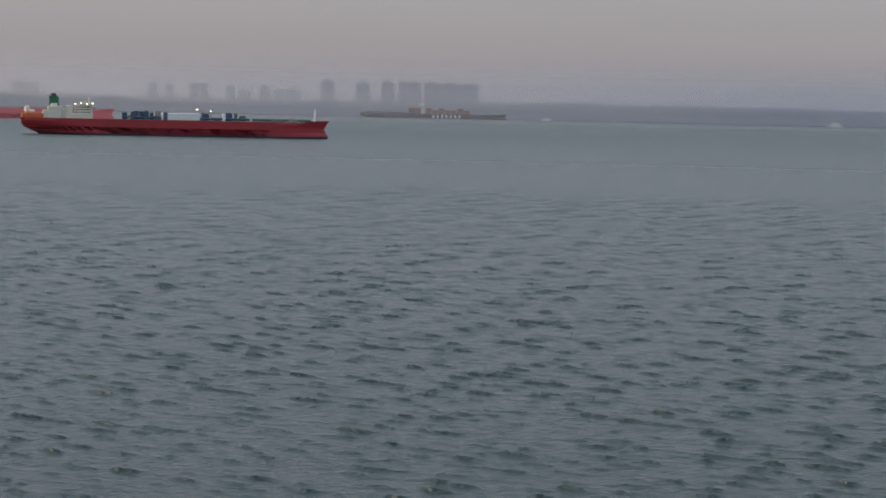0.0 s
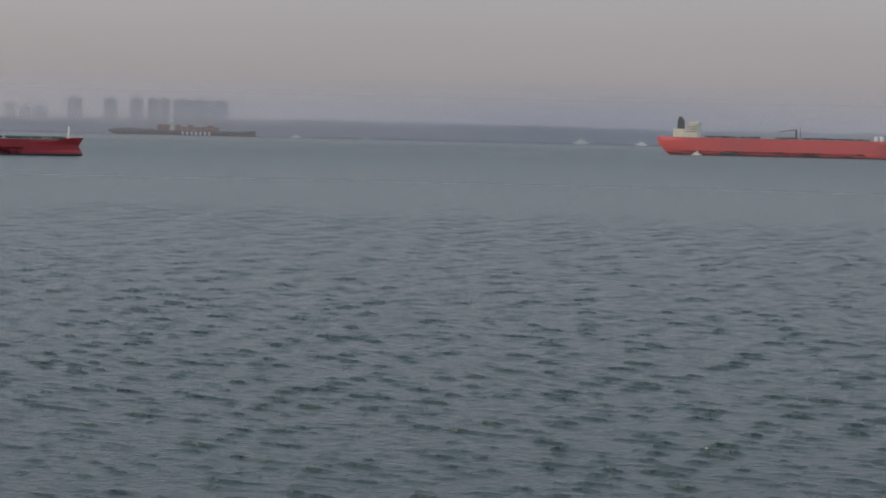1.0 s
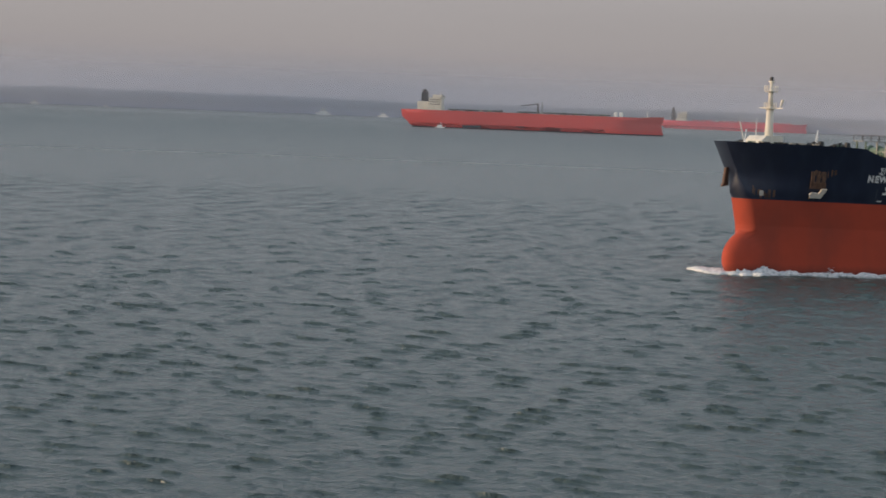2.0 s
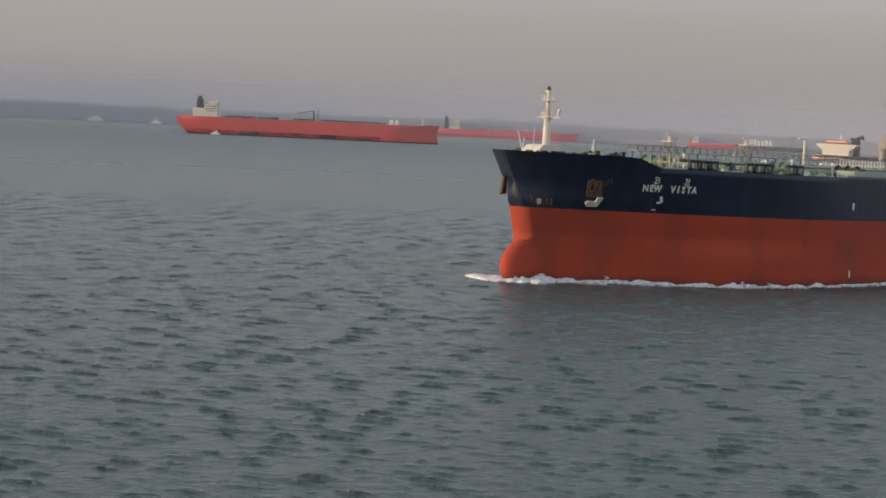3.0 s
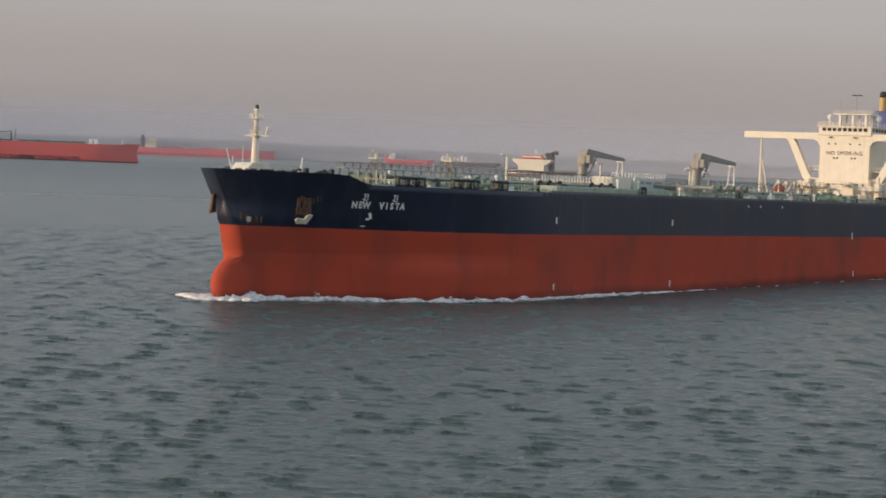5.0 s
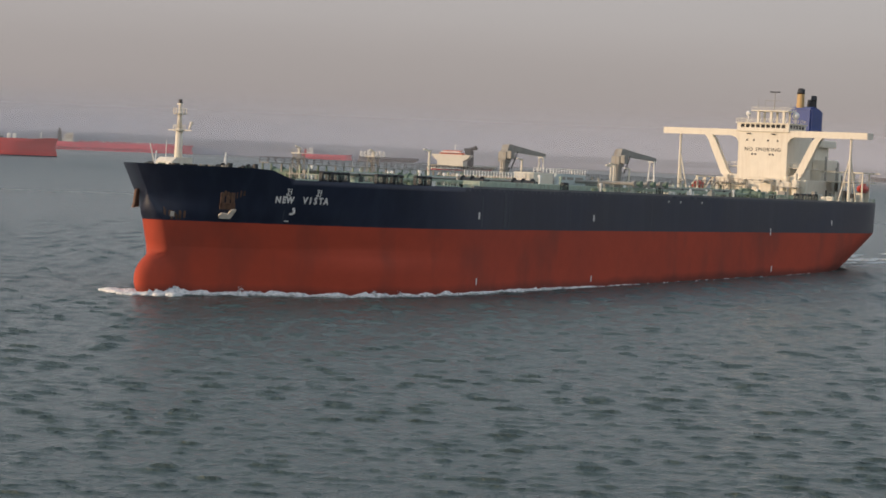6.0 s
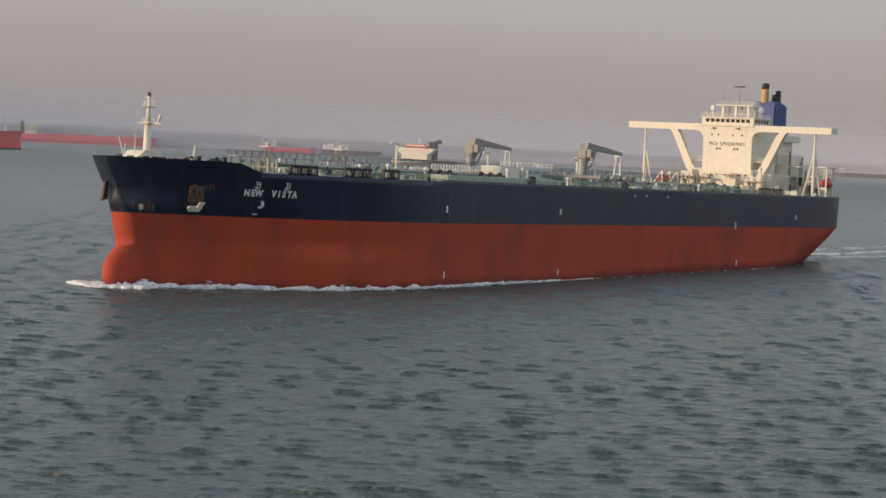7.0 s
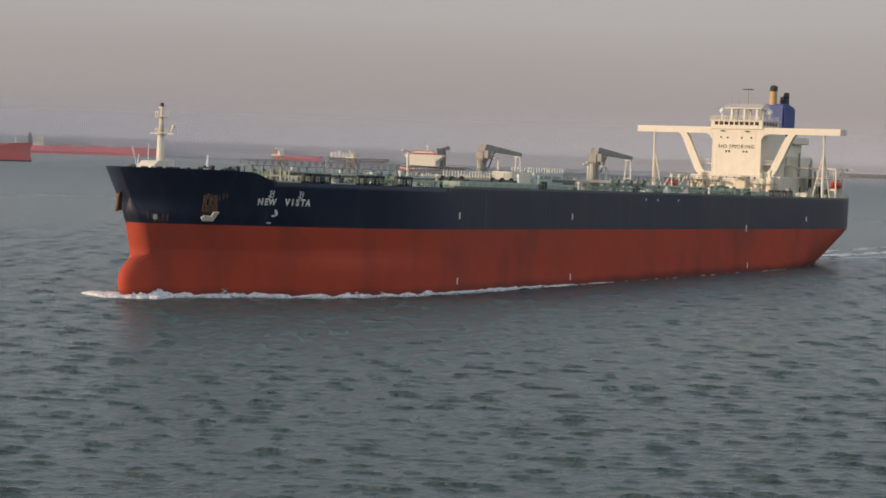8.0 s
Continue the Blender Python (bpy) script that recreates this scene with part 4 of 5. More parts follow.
    for k in range(11):
        x, h = 158.7 - 0.26 * k + rnd.uniform(-0.15, 0.15), rnd.uniform(0.5, 1.5)
        plate("rust_streak", x, 11.25 + h / 2 + rnd.uniform(0, 0.9), rnd.uniform(0.12, 0.4), h, RUST, hull, out=0.0, deep=0.02)
    for k in range(7):
        x, h = 151.6 - 0.42 * k, rnd.uniform(0.6, 1.6)
        plate("rust_streak", x, 16.6 - h / 2 + rnd.uniform(-0.6, 0.3), rnd.uniform(0.15, 0.45), h, RUST, hull, out=0.0, deep=0.02)
    for x, z, w, h in ((142.0, 12.6, 0.22, 2.6), (96.2, 14.6, 0.5, 6.2), (87.5, 15.0, 0.9, 6.8), (86.0, 14.2, 0.4, 5.0), (61.0, 14.0, 0.4, 4.6), (24.0, 15.2, 0.5, 6.0), (-6.0, 14.8, 0.4, 5.4), (-33.0, 15.0, 0.6, 6.0)):
        plate("scrape", x, z, w, h, STREAK, hull, out=0.0, deep=0.02)
    bm = prism(bmesh.new(), [(157.6, 16.4), (158.5, 16.2), (158.9, 13.6), (159.3, 12.9), (157.6, 13.1)], -4.6, -4.0)
    bmesh.ops.bevel(bm, geom=list(bm.edges), offset=0.12, segments=1, affect="EDGES")
    part("hawse_fairing", bm, RUST, hull, "rusty hawse fairing on the stem")


def tanker():
    root = tagged(new("oil_tanker"), "large crude oil tanker, black and red hull, under way in ballast", "ship")
    levels = [-10, -8, -6, -4, -2, -1, 0, 0.8, 1.6, 2.4, 3.2, 4, 4.6, 5.1, 5.5, 5.9, 6.2, 6.4, 6.6, 6.8, 7.2, 8, 9, 11.08, 11.1, 12, 13, 14, 15, 16, 17, 18, 19.1, 20.0, 20.9]
    bm = hull_bm(TANKER_SPEC, levels, 190)
    for f in bm.faces:
        f.material_index = 1 if f.calc_center_median().z < 11.09 else 0
    hull = smooth(part("hull", bm, [HULL_BLACK, HULL_RED], root, "black topsides over red antifouling paint"))
    part("main_deck", deck_bm(TANKER_SPEC, -143.2, 145, DECK_Z, 0.05, 90), DECK_GREEN, root, "green painted main deck")
    bm = deck_bm(TANKER_SPEC, 144.8, 162.6, FORE_Z, 0.1, 30)
    box(bm, 144.4, -17, DECK_Z, 144.8, 17, FORE_Z + 0.02)
    part("forecastle_deck", bm, DECK_GREEN, root)
    hull_marks(root, hull)
    foredeck(root)
    cargo_deck(root)
    bridge_house(root)
    return root


TANKER = tanker()


# ---- foam along the tanker ----
def bow_wave():
    """Breaking water along the port side and round the stem, as a ridge with lumps."""
    bm = bmesh.new()
    rnd = random.Random(11)
    last = None
    n = 420
    for i in range(n + 1):
        x = 161.0 - 131.5 * i / n
        y = breadth(TANKER_SPEC, x, 0.2)
        h = 0.48 + 0.75 * math.exp(-(161.0 - x) / 8.0) + 0.3 * math.exp(-(161.0 - x) / 60)
        g = noise.noise(Vector((x * 0.35, 3.1, 0)))
        h *= max(0.05, 0.75 + 0.9 * g + 0.4 * noise.noise(Vector((x * 1.3, 9.0, 0))))
        if x < 75:
            h *= max(0.0, min(1.0, (x - 28) / 47)) * (1.0 if noise.noise(Vector((x * 0.12, 5.0, 1.0))) > -0.1 else 0.1)
        w = 1.0 + 1.4 * math.exp(-(161.0 - x) / 14.0) + 0.6 * noise.noise(Vector((x * 0.5, 1.0, 4.0)))
        k_ = max(0.0, min(1.0, (x - 138) / 18))
        out = Vector((0.25 + 0.65 * k_, 1 - 0.4 * k_, 0)).normalized()
        row = []
        for k, (d, f) in enumerate(((-0.6, 1.0), (0.25, 1.05), (0.55, 0.7), (1.0, -0.12))):
            p = Vector((x, y, 0)) + out * d * w
            row.append(bm.verts.new((p.x, p.y, h * f + (0.12 * h * rnd.uniform(-1, 1) if k < 3 else -0.05))))
        if last:
            for k in range(3):
                bm.faces.new((last[k], last[k + 1], row[k + 1], row[k]))
        last = row
    # the cushion pushed ahead of the bulb
    for i in range(460):
        a = rnd.random() ** 0.9
        x = 158.5 + 5.5 * a + rnd.uniform(-0.8, 0.8)
        y = rnd.uniform(-9.5, 6.0) * (1.15 - a)
        s = rnd.uniform(0.4, 0.95) * (1.15 - 0.75 * a)
        bmesh.ops.create_icosphere(bm, subdivisions=1, radius=s, matrix=Matrix.Translation((x, y, 0.10)) @ Matrix.Rotation(rnd.random() * 3, 4, "Z") @ Matrix.Diagonal((2.2, 1.6, 0.6, 1)))
    for i in range(420):
        x = 154 - 90 * rnd.random() ** 1.6
        y = breadth(TANKER_SPEC, x, 0.2) + rnd.uniform(0.0, 1.9)
        s = rnd.uniform(0.12, 0.42) * (1.3 if x > 140 else 0.8)
        bmesh.ops.create_icosphere(bm, subdivisions=1, radius=s, matrix=Matrix.Translation((x, y, rnd.uniform(0.0, 0.35))) @ Matrix.Diagonal((2.4, 1.4, 0.6, 1)))
    for x, h in ((146.6, 1.7), (125.6, 1.2), (119.8, 1.0)):       # spurts of spray
        for i in range(26):
            y = breadth(TANKER_SPEC, x, 0.2)
            z = rnd.random() * h
            bmesh.ops.create_icosphere(bm, subdivisions=1, radius=0.24 * (1.2 - z / h), matrix=Matrix.Translation((x + rnd.uniform(-0.9, 0.9) * (1 - 0.5 * z / h), y + rnd.uniform(0.1, 0.8), z)))
    ob = smooth(part("bow_wave", bm, FOAM))
    return tagged(ob, "white foam of the bow wave along the tanker's waterline", "foam", kind="stuff")


def stern_wake():
    """Streaks of foam that trail from the stern."""
    bm = bmesh.new()
    rnd = random.Random(12)
    for i in range(240):
        a = rnd.random()
        x = -133 - 150 * a ** 1.2
        band = rnd.choice((0, 0, 1, 2))
        y = (2 + 10 * a, -6 - 4 * a, 12 + 26 * a)[band] + rnd.gauss(0, 0.9 + 1.5 * a)
        s = rnd.uniform(0.5, 1.5) * (1.1 - 0.6 * a)
        bmesh.ops.create_icosphere(bm, subdivisions=1, radius=s, matrix=Matrix.Translation((x, y, 0.04)) @ Matrix.Diagonal((7.0, 0.7, 0.14, 1)))
    for i in range(40):
        x = rnd.uniform(-128, 25)
        y = breadth(TANKER_SPEC, x, 0.1) + rnd.uniform(0.1, 1.2)
        bmesh.ops.create_icosphere(bm, subdivisions=1, radius=rnd.uniform(0.10, 0.28), matrix=Matrix.Translation((x, y, 0.0)) @ Matrix.Diagonal((2.4, 1.0, 0.45, 1)))
    ob = smooth(part("stern_wake", bm, FOAM))
    return tagged(ob, "thin streaks of foam astern of the tanker", "foam", kind="stuff")


BOW_WAVE, STERN_WAKE = bow_wave(), stern_wake()


# ---- far things ----
def placed(root, stern, bow):
    """Lays a ship of its own length between two places on the water."""
    s, b = Vector((*stern, 0)), Vector((*bow, 0))
    c, d = (s + b) / 2, b - s
    root.matrix_world = Matrix.Translation(c) @ Matrix.Rotation(math.atan2(d.y, d.x), 4, "Z")
    return d.length


def far_hull(root, length, half, free, upper, lower, boot, label):
    """The hull and deck of an anchored ship."""
    a = length / 2
    spec = dict(stem=[(-8, a - 10), (0, a - 1), (2.5, a - 0.5), (5, a - 4), (free * 0.55, a - 4), (free + 1.5, a)],
                stern=[(-8, -a + 26), (0, -a + 14), (free * 0.5, -a + 1), (free + 2, -a)],
                top=[(-a, free), (a * 0.82, free), (a * 0.9, free + 1.2), (a, free + 1.5)],
                bow_run=[(-8, length * 0.2), (free, length * 0.17)], stern_run=[(-8, length * 0.27), (free, length * 0.16)],
                transom=[(-8, 0), (0, 0.05), (free * 0.5, 0.4), (free, 0.6)], sharp=[(-8, 0.65), (4, 0.65), (7, 0.8), (free, 0.75)],
                half=half, keel=-8, full=2.1)
    bm = hull_bm(spec, [-8, -3, 0, 1.5, 3, 4.5, 6, boot, boot + 0.02, free * 0.6, free * 0.8, free, free + 1.5], 46)
    for f in bm.faces:
        f.material_index = 1 if f.calc_center_median().z < boot + 0.01 else 0
    hull = smooth(part("hull", bm, [upper, lower], root, label))
    part("deck", deck_bm(spec, -a + 1, a - 3, free - 0.3, 0.1, 40), DECK_GREEN, root)
    return spec


def far_house(root, x, z, w, depth, h, mat, wing=0.0):
    """A block of cabins in storeys, with a wheelhouse, windows and a mast."""
    bm = box(bmesh.new(), x - depth, -w / 2, z, x, w / 2, z + h * 0.3, 0.2)
    box(bm, x - depth * 0.85, -w * 0.4, z + h * 0.3, x - 0.4, w * 0.4, z + h * 0.8, 0.2)
    house = part("accommodation", bm, mat, root)
    bm = box(bmesh.new(), x - depth * 0.6, -w * 0.42, z + h * 0.8, x + 0.3, w * 0.42, z + h, 0.2)
    if wing:
        box(bm, x - 4, -wing, z + h * 0.78, x - 0.5, wing, z + h * 0.86)
    wheel = part("wheelhouse", bm, mat, root)
    part("window_band", box(bmesh.new(), x + 0.25, -w * 0.38, z + h * 0.88, x + 0.36, w * 0.38, z + h * 0.95), GLASS, wheel)
    for s in (-1, 1):
        for k in range(3):
            part("window_band", box(bmesh.new(), x - depth * 0.8, s * w * 0.4 - 0.06, z + h * (0.36 + 0.15 * k), x - 2, s * w * 0.4 + 0.06, z + h * (0.40 + 0.15 * k)), GLASS, house)
    bm = rod(bmesh.new(), (x - 3, 0, z + h), (x - 3, 0, z + h * 1.25), 0.35, 0.2)
    beam(bm, (x - 3, -2, z + h * 1.15), (x - 3, 2, z + h * 1.15), 0.3, 0.3)
    part("mast", bm, mat, root)


def far_funnel(root, x, z, h, w, mat, cap=True):
    bm = prism(bmesh.new(), [(x - w, z), (x + w * 0.8, z), (x + w * 0.6, z + h), (x - w, z + h)], -w * 0.7, w * 0.7)
    fn = part("funnel", bm, mat, root)
    if cap:
        bm = rod(bmesh.new(), (x - 0.3 * w, 0, z + h), (x - 0.3 * w, 0, z + h * 1.25), w * 0.55, w * 0.5, 10)
        part("exhaust_pipe", bm, DARK, fn)


def deck_gear(root, seed, x0, x1, half, z, count, mats, tall=4.0):
    """Pipes, winches and lockers along a far deck."""
    rnd = random.Random(seed)
    bm = rod(bmesh.new(), (x0, 0, z + 1.6), (x1, 0, z + 1.6), 0.9, None, 8)
    part("deck_pipe", bm, mats[0], root)
    for i in range(count):
        x = x0 + (x1 - x0) * (i + rnd.random()) / count
        y, w, h = rnd.uniform(-half, half) * 0.8, rnd.uniform(1.5, 5), tall * rnd.uniform(0.3, 1.0)
        part("deck_gear", box(bmesh.new(), x - w / 2, y - w / 2, z - 0.3, x + w / 2, y + w / 2, z + h, 0.2), rnd.choice(mats), root)


def far_crane(root, x, z, h, reach, mat):
    bm = rod(bmesh.new(), (x, 0, z), (x, 0, z + h), 1.2, 0.9)
    beam(bm, (x, 0, z + h), (x - reach, 0, z + h * 0.75), 1.0, 1.2)
    part("deck_crane", bm, mat, root)


def ship_green_funnel():
    root = tagged(new("product_tanker"), "dark red anchored tanker with white house and green funnel", "ship", "ships at anchor")
    L = placed(root, (-1065, 1363), (-886, 1508))
    a = L / 2
    far_hull(root, L, 20, 12.0, FAR_CRIMSON, FAR_DARK, 1.0, "dark red hull")
    z = 11.8
    # the orange here is sunlight on the red stern, put into the colour
    part("poop", box(bmesh.new(), -a + 0.6, -13, z - 0.4, -a + 17, 13, z + 3.6, 0.8), FAR_ORANGE, root, "raised poop of the red hull, low sunlight painted on as orange")
    far_house(root, -a + 53, z, 26, 16, 12.5, CREAM, 19)
    for k, (x0, x1, w, h) in enumerate(((16, 22, 24, 6), (20, 30, 26, 9), (28, 34, 22, 7.5), (33, 38, 26, 9.5), (22, 27, 16, 11))):
        part("after_house", box(bmesh.new(), -a + x0, -w / 2, z - 0.2, -a + x1, w / 2, z + h, 0.4), CREAM, root)
    part("stern_house", box(bmesh.new(), -a + 2.5, -5, z + 3.4, -a + 7, 5, z + 9, 1.6), CREAM, root)
    part("stern_house", box(bmesh.new(), -a + 6, -6, z + 3.4, -a + 10.5, 6, z + 6, 1.0), CREAM, root)
    far_funnel(root, -a + 25, z + 9, 7.5, 4.2, GREEN_FUNNEL)
    for i, dy in enumerate((-3, 2, 6, 10)):
        lamp = part("deck_lamp", ball(bmesh.new(), (-a + 40 + 4.2 * i, -19, z + 11.0 + 0.5 * (i % 2)), 0.42, 8), LAMP, root, "lit warm deck lamp")
    for x, zz in ((-a + 130, 8.5), (-a + 140, 7.5), (-a + 34, 7.0)):
        part("deck_lamp", ball(bmesh.new(), (x, -8, z + zz), 0.45, 8), LAMP, root)
        part("lamp_mast", rod(bmesh.new(), (x, -7.6, z), (x, -7.6, z + zz), 0.2), GREY_STEEL, root)
    deck_gear(root, 21, -a + 76, -a + 112, 15, z, 13, [BLUE_GEAR, BLUE_GEAR, GREY_STEEL], 8.5)
    part("pump_house", box(bmesh.new(), -a + 104, -12, z, -a + 132, 10, z + 5.5, 0.5), WHITE, root)
    deck_gear(root, 22, -a + 130, -a + 170, 15, z, 9, [BLUE_GEAR, DECK_GREEN, WHITE], 6.5)
    deck_gear(root, 23, -a + 172, a - 14, 13, z, 9, [DECK_GREEN, GREY_STEEL], 3.0)
    part("foremast", rod(bmesh.new(), (a - 11, 0, z), (a - 11, 0, z + 10), 0.8, 0.5), WHITE, root)


def ship_behind():
    root = tagged(new("cargo_ship"), "red anchored ship half hidden beyond another tanker", "ship", "ships at anchor")
    L = placed(root, (-1900, 2205), (-1743, 2345))
    far_hull(root, L, 20, 13, FAR_PINK, FAR_PINK, 2, "faded red hull")
    deck_gear(root, 31, -L / 2 + 60, L / 2 - 20, 15, 13, 10, [GREY_STEEL, BLUE_GEAR], 3)
    far_house(root, -L / 2 + 45, 13, 28, 20, 16, WHITE, 18)


def ship_red_tanker():
    root = tagged(new("anchored_tanker"), "bright red anchored tanker lying high in the water", "ship", "ships at anchor")
    L = placed(root, (-867, 2857), (-532, 2912))
    a = L / 2
    far_hull(root, L, 29, 22.5, FAR_RED, FAR_DARK, 1.2, "bright red hull")
    z = 22.3
    far_house(root, -a + 52, z, 30, 20, 20, CREAM, 28)
    part("engine_casing", box(bmesh.new(), -a + 20, -10, z, -a + 34, 10, z + 11, 0.5), CREAM, root)
    far_funnel(root, -a + 29, z + 9, 14, 5, DARK)
    deck_gear(root, 41, -a + 60, -a + 130, 22, z, 16, [DARK, GREY_STEEL, DECK_GREEN], 3.2)
    far_crane(root, -a + 176, z, 13, 22, DARK)
    part("signal_mast", rod(bmesh.new(), (-a + 181, 4, z), (-a + 181, 4, z + 17), 0.6, 0.3), DARK, root)
    deck_gear(root, 42, -a + 150, -a + 270, 22, z, 18, [DARK, GREY_STEEL, DECK_GREEN], 3.0)
    for x in (-a + 277, -a + 284):
        part("mast_house", box(bmesh.new(), x - 2.2, -5, z, x + 2.2, 1, z + 6.5, 0.6), WHITE, root)
    part("foremast", rod(bmesh.new(), (a - 22, 0, z), (a - 22, 0, z + 9), 0.6, 0.4), WHITE, root)
    part("hull_stain", box(bmesh.new(), -a + 82, -29.3, 1.5, -a + 106, -29.0, 4.5), FAR_DARK, root, "dark stained patch at the waterline")


def ship_rose_tanker():
    root = tagged(new("distant_tanker"), "hazy red tanker at anchor far off", "ship", "ships at anchor")
    L = placed(root, (-909, 4782), (-602, 4832))
    a = L / 2
    far_hull(root, L, 26, 17, FAR_PINK, FAR_PINK, 2, "faded red hull")
    far_house(root, -a + 58, 17, 30, 22, 19, CREAM, 24)
    far_funnel(root, -a + 30, 17, 22, 5, DARK)
    deck_gear(root, 51, -a + 70, a - 30, 18, 17, 22, [FAR_PINK, GREY_STEEL, WHITE], 4.5)


def ship_end_on():
    root = tagged(new("bulk_carrier"), "ship seen end on with cream house and orange-red top", "ship", "ships at anchor")
    placed(root, (18, 3567), (-53, 3376))
    far_hull(root, 210, 27, 6.0, CREAM, FAR_RED, 1, "cream-painted upper hull")
    z = 6
    bm = bmesh.new()
    for y0, y1, z0, z1 in ((-21, 21, 0, 9), (-23, 23, 9, 13.5)):
        box(bm, 32, y0, z + z0, 50, y1, z + z1, 0.4)
    part("accommodation", bm, CREAM, root)
    bm = bmesh.new()
    for s in (-1, 1):
        prof = [(s * 21, 8.5), (s * 23, 8.5), (s * 31, 15.2), (s * 31, 17.4), (s * 20, 17.4), (s * 20, 13.5)]
        a = [bm.verts.new((49, y, z + h)) for y, h in prof]
        b = [bm.verts.new((36, y, z + h)) for y, h in prof]
        bm.faces.new(a)
        bm.faces.new(b[::-1])
        for i in range(6):
            bm.faces.new((a[i], b[i], b[(i + 1) % 6], a[(i + 1) % 6]))
    box(bm, 36, -20, z + 13.5, 49.5, 20, z + 17.4, 0.3)
    bmesh.ops.recalc_face_normals(bm, faces=bm.faces)
    part("bridge_wing", bm, CREAM, root)
    band = part("top_band", box(bmesh.new(), 36, -18, z + 17.4, 48, 18, z + 20.2, 0.3), FAR_ORANGE, root, "orange-red band")
    part("window_band", box(bmesh.new(), 47.95, -15, z + 18.4, 48.1, 15, z + 19.4), GLASS, band)
    part("monkey_island", box(bmesh.new(), 37, -16, z + 20.2, 47, 15, z + 22.0, 0.3), WHITE, root)
    part("roof_band", box(bmesh.new(), 37, -14, z + 22.0, 46, 14, z + 23.6, 0.3), FAR_ORANGE, root)
    bm = rod(bmesh.new(), (44, 5, z + 23), (44, 5, z + 33), 0.7, 0.4)
    beam(bm, (44, 2, z + 30), (44, 8, z + 30), 0.5, 0.5)
    part("mast", bm, WHITE, root)
    bm = box(bmesh.new(), 18, 15, z, 28, 26, z + 24, 0.6)
    box(bm, 16, 13, z + 24, 28, 24, z + 27.5, 0.6)
    box(bm, 18, 22, z + 25, 26, 32, z + 29.5, 0.8)
    box(bm, 20, 27, z + 28, 24, 31, z + 31.5, 0.6)
    part("funnel", bm, DARK, root)


def ships_faint():
    root = tagged(new("distant_freighter"), "small hazy red freighter near the shore", "ship", "ships at anchor")
    L = placed(root, (-372, 4860), (-263, 4867))
    far_hull(root, L, 10, 11, FAR_PINK, FAR_PINK, 2, "faded red hull")
    far_house(root, -L / 2 + 24, 11, 16, 14, 13, WHITE, 9)
    far_funnel(root, -L / 2 + 8, 11, 9, 2.5, FAR_PINK)
    root = tagged(new("white_freighter"), "pale hazy ship with white deck cargo near the shore", "ship", "ships at anchor")
    L = placed(root, (-120, 4853), (-252, 4848))
    far_hull(root, L, 11, 10, FAR_DARK, FAR_DARK, 2, "dark hull")
    rnd = random.Random(61)
    for i in range(7):
        x = L / 2 - 8 - 8 * i
        part("deck_cargo", box(bmesh.new(), x - 4, -8, 10, x + 3, 8, 10 + rnd.uniform(8, 16), 1.5), WHITE, root)
    bm = rod(bmesh.new(), (-L / 2 + 76, 0, 10), (-L / 2 + 55, 0, 19), 0.9, 0.6)
    part("derrick", bm, WHITE, root)
    root = tagged(new("distant_barge"), "long low dark barge far off in haze", "ship", "ships at anchor")
    L = placed(root, (1010, 4740), (830, 4775))
    far_hull(root, L, 14, 9, FAR_DARK, FAR_DARK, 2, "dark hull")


def ship_containers():
    root = tagged(new("container_ship"), "hazy container ship with brown boxes and white house", "ship", "ships at anchor")
    L = placed(root, (-2428, 4040), (-2164, 4191))
    a = L / 2
    far_hull(root, L, 18, 10, FAR_DARK, FAR_DARK, 2, "dark hull")
    far_house(root, -a + 132, 10, 24, 12, 22, WHITE, 16)
    rnd = random.Random(71)
    for i in range(9):
        x = -a + 100 + 13 * i if i < 2 else -a + 110 + 13.0 * i
        for k in range(rnd.choice((2, 3, 3))):
            part("container_stack", box(bmesh.new(), x, -16, 9.8 + 4 * k, x + 12.2, 16, 13.6 + 4 * k), BOXES, root)
    for i in range(7):
        x = -a + 150 + 9 * i
        part("white_stripe", box(bmesh.new(), x, -18.6, 1.5, x + 3.5, -18.2, 8.5), WHITE, root)
    deck_gear(root, 72, -a + 10, -a + 95, 12, 10, 8, [FAR_DARK, GREY_STEEL], 3)


def small_boat(name, label, x, y, heading, length, mat):
    root = tagged(new(name), label, "boat", "small craft")
    a, b = length / 2, length * 0.14
    bm = bmesh.new()
    prof = [(-a, 0.0), (-a, 0.12 * length), (a * 0.7, 0.14 * length), (a, 0.19 * length), (a * 0.75, 0.0)]
    prism(bm, prof, -b, b)
    part("hull", bm, mat, root)
    bm = box(bmesh.new(), -a * 0.6, -b * 0.7, 0.12 * length, a * 0.35, b * 0.7, 0.28 * length, 0.2)
    box(bm, -a * 0.25, -b * 0.6, 0.28 * length, a * 0.25, b * 0.6, 0.40 * length, 0.2)
    cabin = part("cabin", bm, WHITE, root)
    part("window_band", box(bmesh.new(), -a * 0.24, -b * 0.62, 0.32 * length, a * 0.26, b * 0.62, 0.36 * length), GLASS, cabin)
    part("mast", rod(bmesh.new(), (0, 0, 0.4 * length), (0, 0, 0.62 * length), 0.012 * length, 0.006 * length), WHITE, root)
    root.matrix_world = pose(x, y, -0.2, 0, 0, heading)


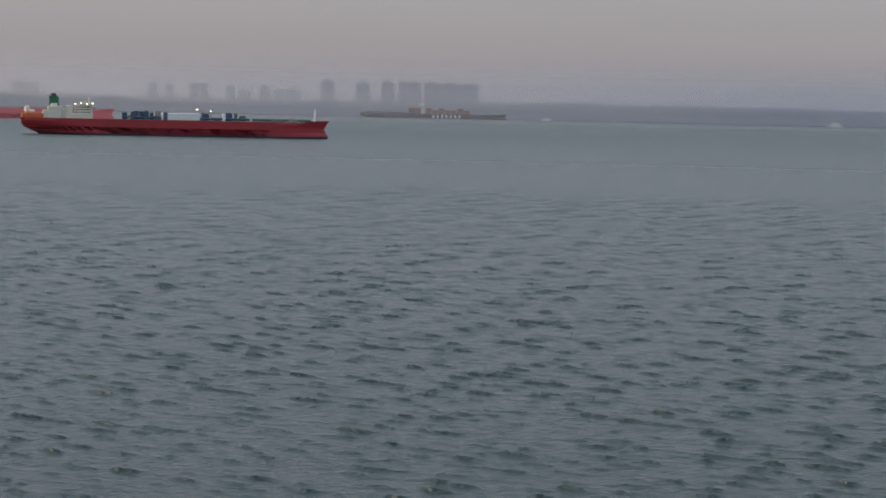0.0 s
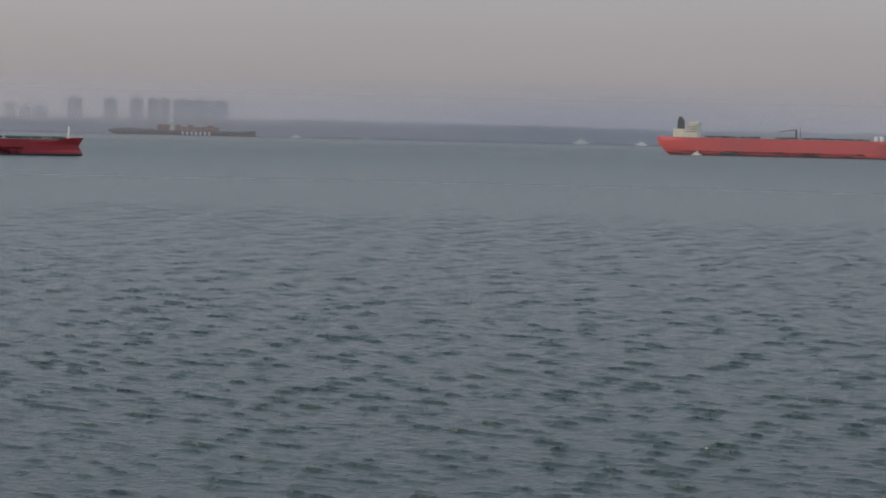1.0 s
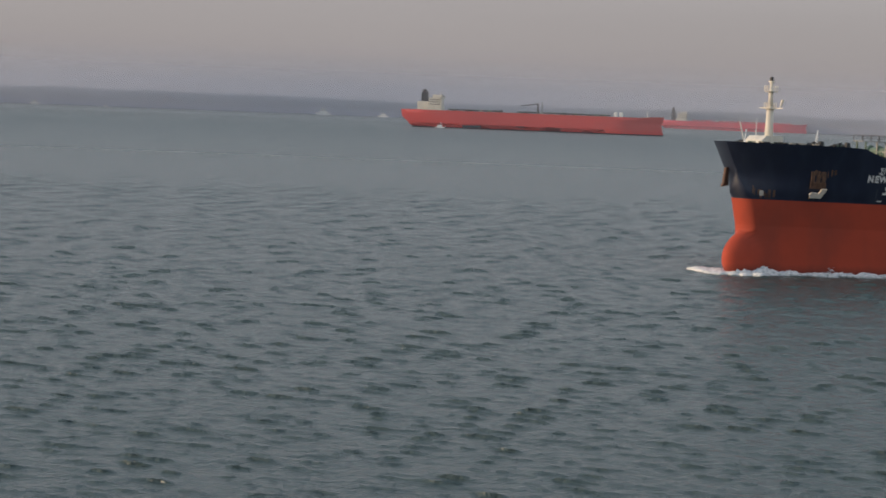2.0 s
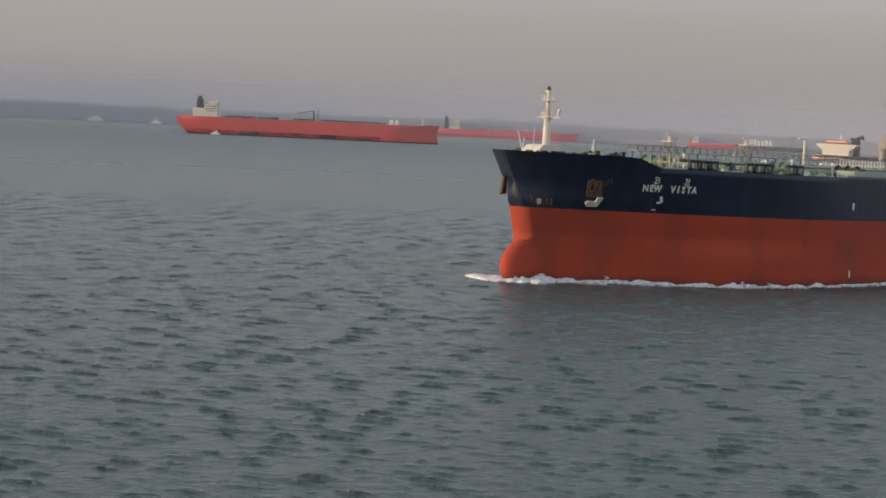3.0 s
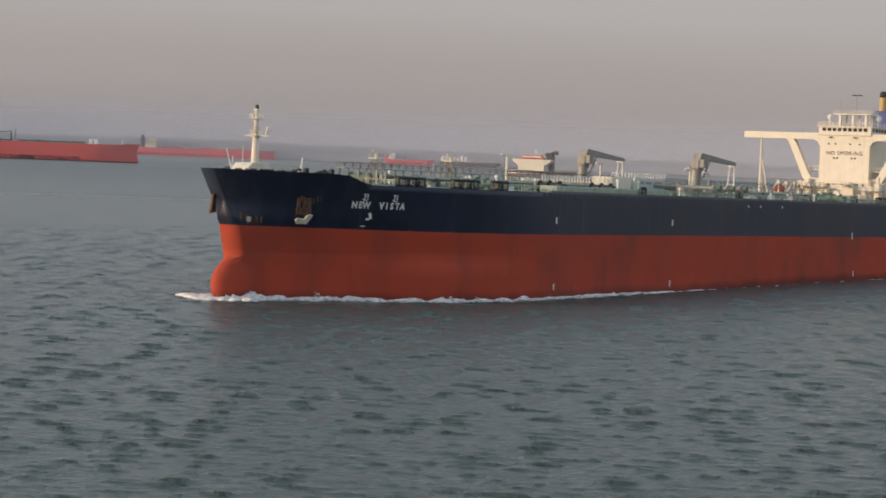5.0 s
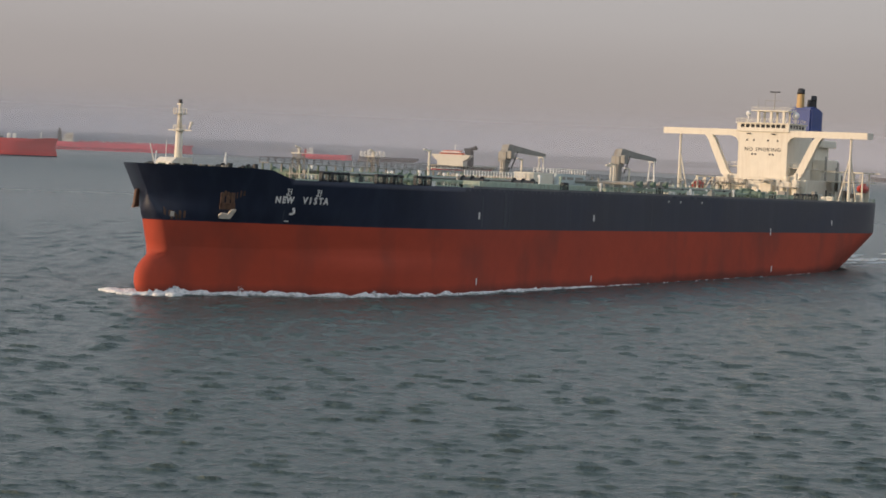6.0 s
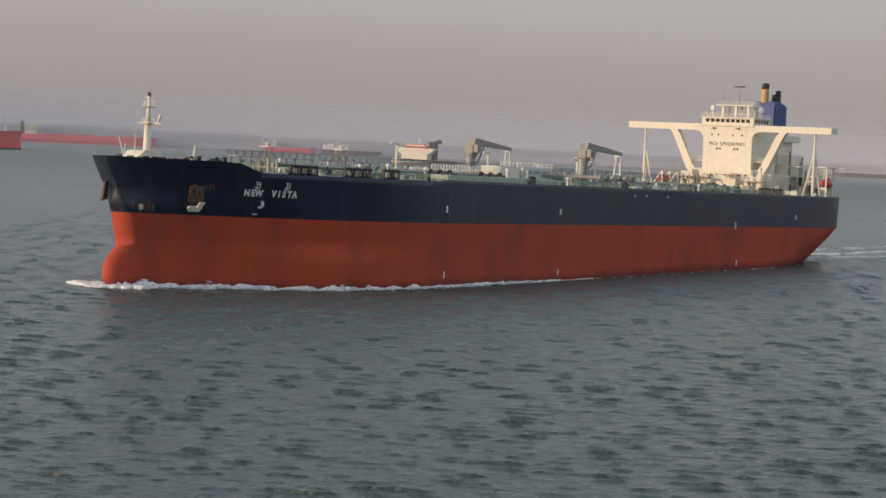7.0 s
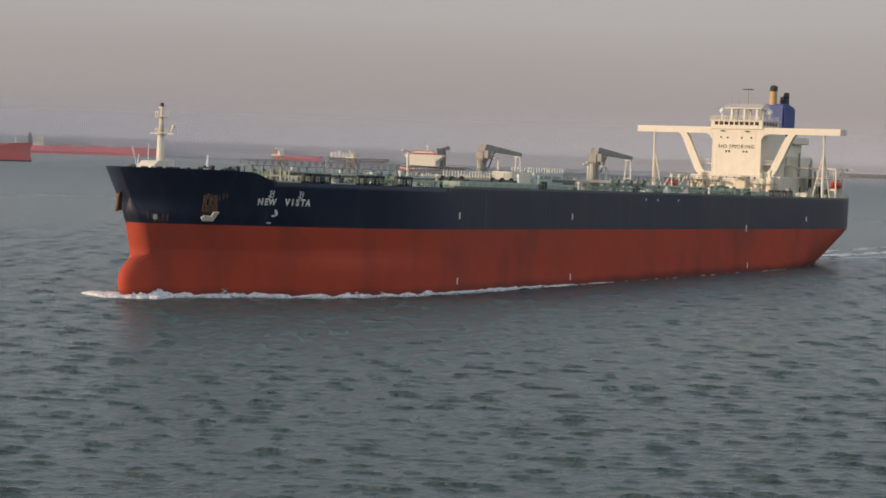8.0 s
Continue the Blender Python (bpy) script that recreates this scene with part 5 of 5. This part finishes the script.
def yacht(x, y):
    root = tagged(new("sailing_yacht"), "white sailing yacht under a narrow sail", "boat", "small craft")
    bm = prism(bmesh.new(), [(-5, 0), (-5.4, 1.2), (5.5, 1.5), (4.2, 0)], -1.5, 1.5)
    part("hull", bm, WHITE, root)
    part("mast", rod(bmesh.new(), (0.6, 0, 1), (0.6, 0, 13), 0.14, 0.08), WHITE, root)
    bm = prism(bmesh.new(), [(0.4, 2.2), (-4.2, 2.4), (-1.8, 7.5), (0.4, 12.6)], -0.05, 0.05)
    part("sail", bm, WHITE, root)
    root.matrix_world = pose(x, y, -0.1, 0, 0, 70)


ship_green_funnel()
ship_behind()
ship_red_tanker()
ship_rose_tanker()
ship_end_on()
ships_faint()
ship_containers()
small_boat("harbour_launch", "white harbour launch alongside the red tanker", -803, 2815, 10, 13, WHITE)
small_boat("work_boat", "small white work boat near the shore", -2133, 4310, 30, 22, WHITE)
small_boat("ferry", "low pale ferry near the shore", -1586, 4555, 200, 34, WHITE)
small_boat("work_boat", "small white work boat near the shore", -1464, 4590, 190, 24, WHITE)
small_boat("work_boat", "small white work boat near the shore", -2010, 4390, 20, 12, WHITE)
yacht(-174, 3290)


# ---- shore and city ----
def spot(azimuth, distance):
    a = radians(azimuth)
    return Vector((distance * math.cos(a), distance * math.sin(a), 0))


def shore():
    """Low wooded land as a thick ridge with an uneven crest."""
    bm = bmesh.new()
    last = None
    for i in range(521):
        az = 62 + 76.0 * i / 520
        h = interp(az, [(62, 24), (80, 27), (84, 28), (90, 30), (94, 33), (97, 36), (99, 39), (101, 36), (103, 35), (107, 33), (110, 36), (113, 37), (116, 38), (119, 34), (124, 32), (128, 36), (132, 44), (138, 40)])
        h += 2.2 * noise.noise(Vector((az * 1.1, 0.3, 0))) + 2.6 * noise.noise(Vector((az * 5.0, 2.0, 0))) + 1.8 * noise.noise(Vector((az * 17.0, 5.0, 0)))
        row = [bm.verts.new(spot(az, r) + Vector((0, 0, z))) for r, z in ((4893, -1), (4896, h * 0.55), (4904, h), (4925, h * 0.8), (4935, -1))]
        if last:
            for k in range(4):
                bm.faces.new((last[k], row[k], row[k + 1], last[k + 1]))
        last = row
    bmesh.ops.recalc_face_normals(bm, faces=bm.faces)
    tagged(smooth(part("shore_land", bm, LAND)), "low wooded shore in evening haze", "land", kind="structure")
    # added upright strip, painted pale with haze, stands in for water beyond the sheet
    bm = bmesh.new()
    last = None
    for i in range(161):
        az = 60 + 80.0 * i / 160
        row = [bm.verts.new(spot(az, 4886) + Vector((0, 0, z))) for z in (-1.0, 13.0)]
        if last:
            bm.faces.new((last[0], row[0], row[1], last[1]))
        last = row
    tagged(part("backdrop_water_strip", bm, FAR_WATER_STRIP), "upright backdrop strip painted the pale colour of distant hazy water", "sea", kind="structure")


def tower_block(az, width, height, depth=18, slab=False):
    """A block of flats with floor bands and roof housing."""
    root = tagged(new("tower_block"), "hazy grey high-rise block on the far shore", "building", "city towers")
    bm = box(bmesh.new(), -depth, -width / 2, 0, 0, width / 2, height, 0.3)
    body = part("wall", bm, CITY, root)
    for k in range(int(height / 4.5)):
        z = 3 + 4.5 * k
        part("window_band", box(bmesh.new(), -0.1, -width * 0.44, z, 0.25, width * 0.44, z + 1.8), CITY_DARK, body)
    part("roof_housing", box(bmesh.new(), -depth * 0.7, -width * 0.25, height, -depth * 0.3, width * 0.2, height + 3.5, 0.2), CITY, root)
    p = spot(az, 4945)
    root.matrix_world = Matrix.Translation(p) @ Matrix.Rotation(radians(az + 180), 4, "Z")


def city():
    # azimuth of the middle, width, height above the sea
    for px0, px1, up in ((258, 275, 28), (290, 303, 26), (332, 347, 29), (349, 365, 29), (396, 412, 26), (420, 440, 19), (457, 474, 27), (482, 500, 21), (503, 530, 22),
                         (565, 590, 38), (628, 652, 37), (674, 697, 39), (705, 724, 39), (726, 745, 39), (750, 782, 38), (784, 814, 38), (816, 848, 37), (20, 44, 26), (45, 66, 24)):
        az = 129.97 - (px0 + px1) / 2 * 0.01403
        tower_block(az, (px1 - px0) * 1.24, 27 + up * 1.24)


shore()
city()


# ---- added sheets that stand in for haze ----
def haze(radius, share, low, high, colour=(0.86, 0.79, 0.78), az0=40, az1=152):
    bm = bmesh.new()
    last = None
    for i in range(113):
        az = az0 + (az1 - az0) * i / 112
        row = [bm.verts.new(spot(az, radius) + Vector((0, 0, z))) for z in (0.02, 30 + 0.2 * radius)]
        if last:
            bm.faces.new((last[0], row[0], row[1], last[1]))
        last = row
    ob = part("haze_sheet", bm, haze_sheet_material("evening_haze_sheet", share, low, high, colour))
    tagged(ob, "upright see-through sheet added to stand in for evening haze", "haze", kind="structure")


# curved sheets pale what lies beyond; the last has blue distance in its colour
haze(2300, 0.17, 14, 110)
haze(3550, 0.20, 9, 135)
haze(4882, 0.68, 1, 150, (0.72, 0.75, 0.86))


def motions():
    """The tanker sails on at a steady speed."""
    def at(t, trim):
        p = TANKER_AT + TANKER_SPEED * (t - 8.0)
        return pose(p.x, p.y, p.z, 0, trim, TANKER_HEAD)
    for thing in (TANKER, BOW_WAVE, STERN_WAKE):
        trim = TRIM if thing is TANKER else 0.0
        walk(thing, [(t, at(t, trim)) for t in (0.0, 4.0, 8.0)])


motions()
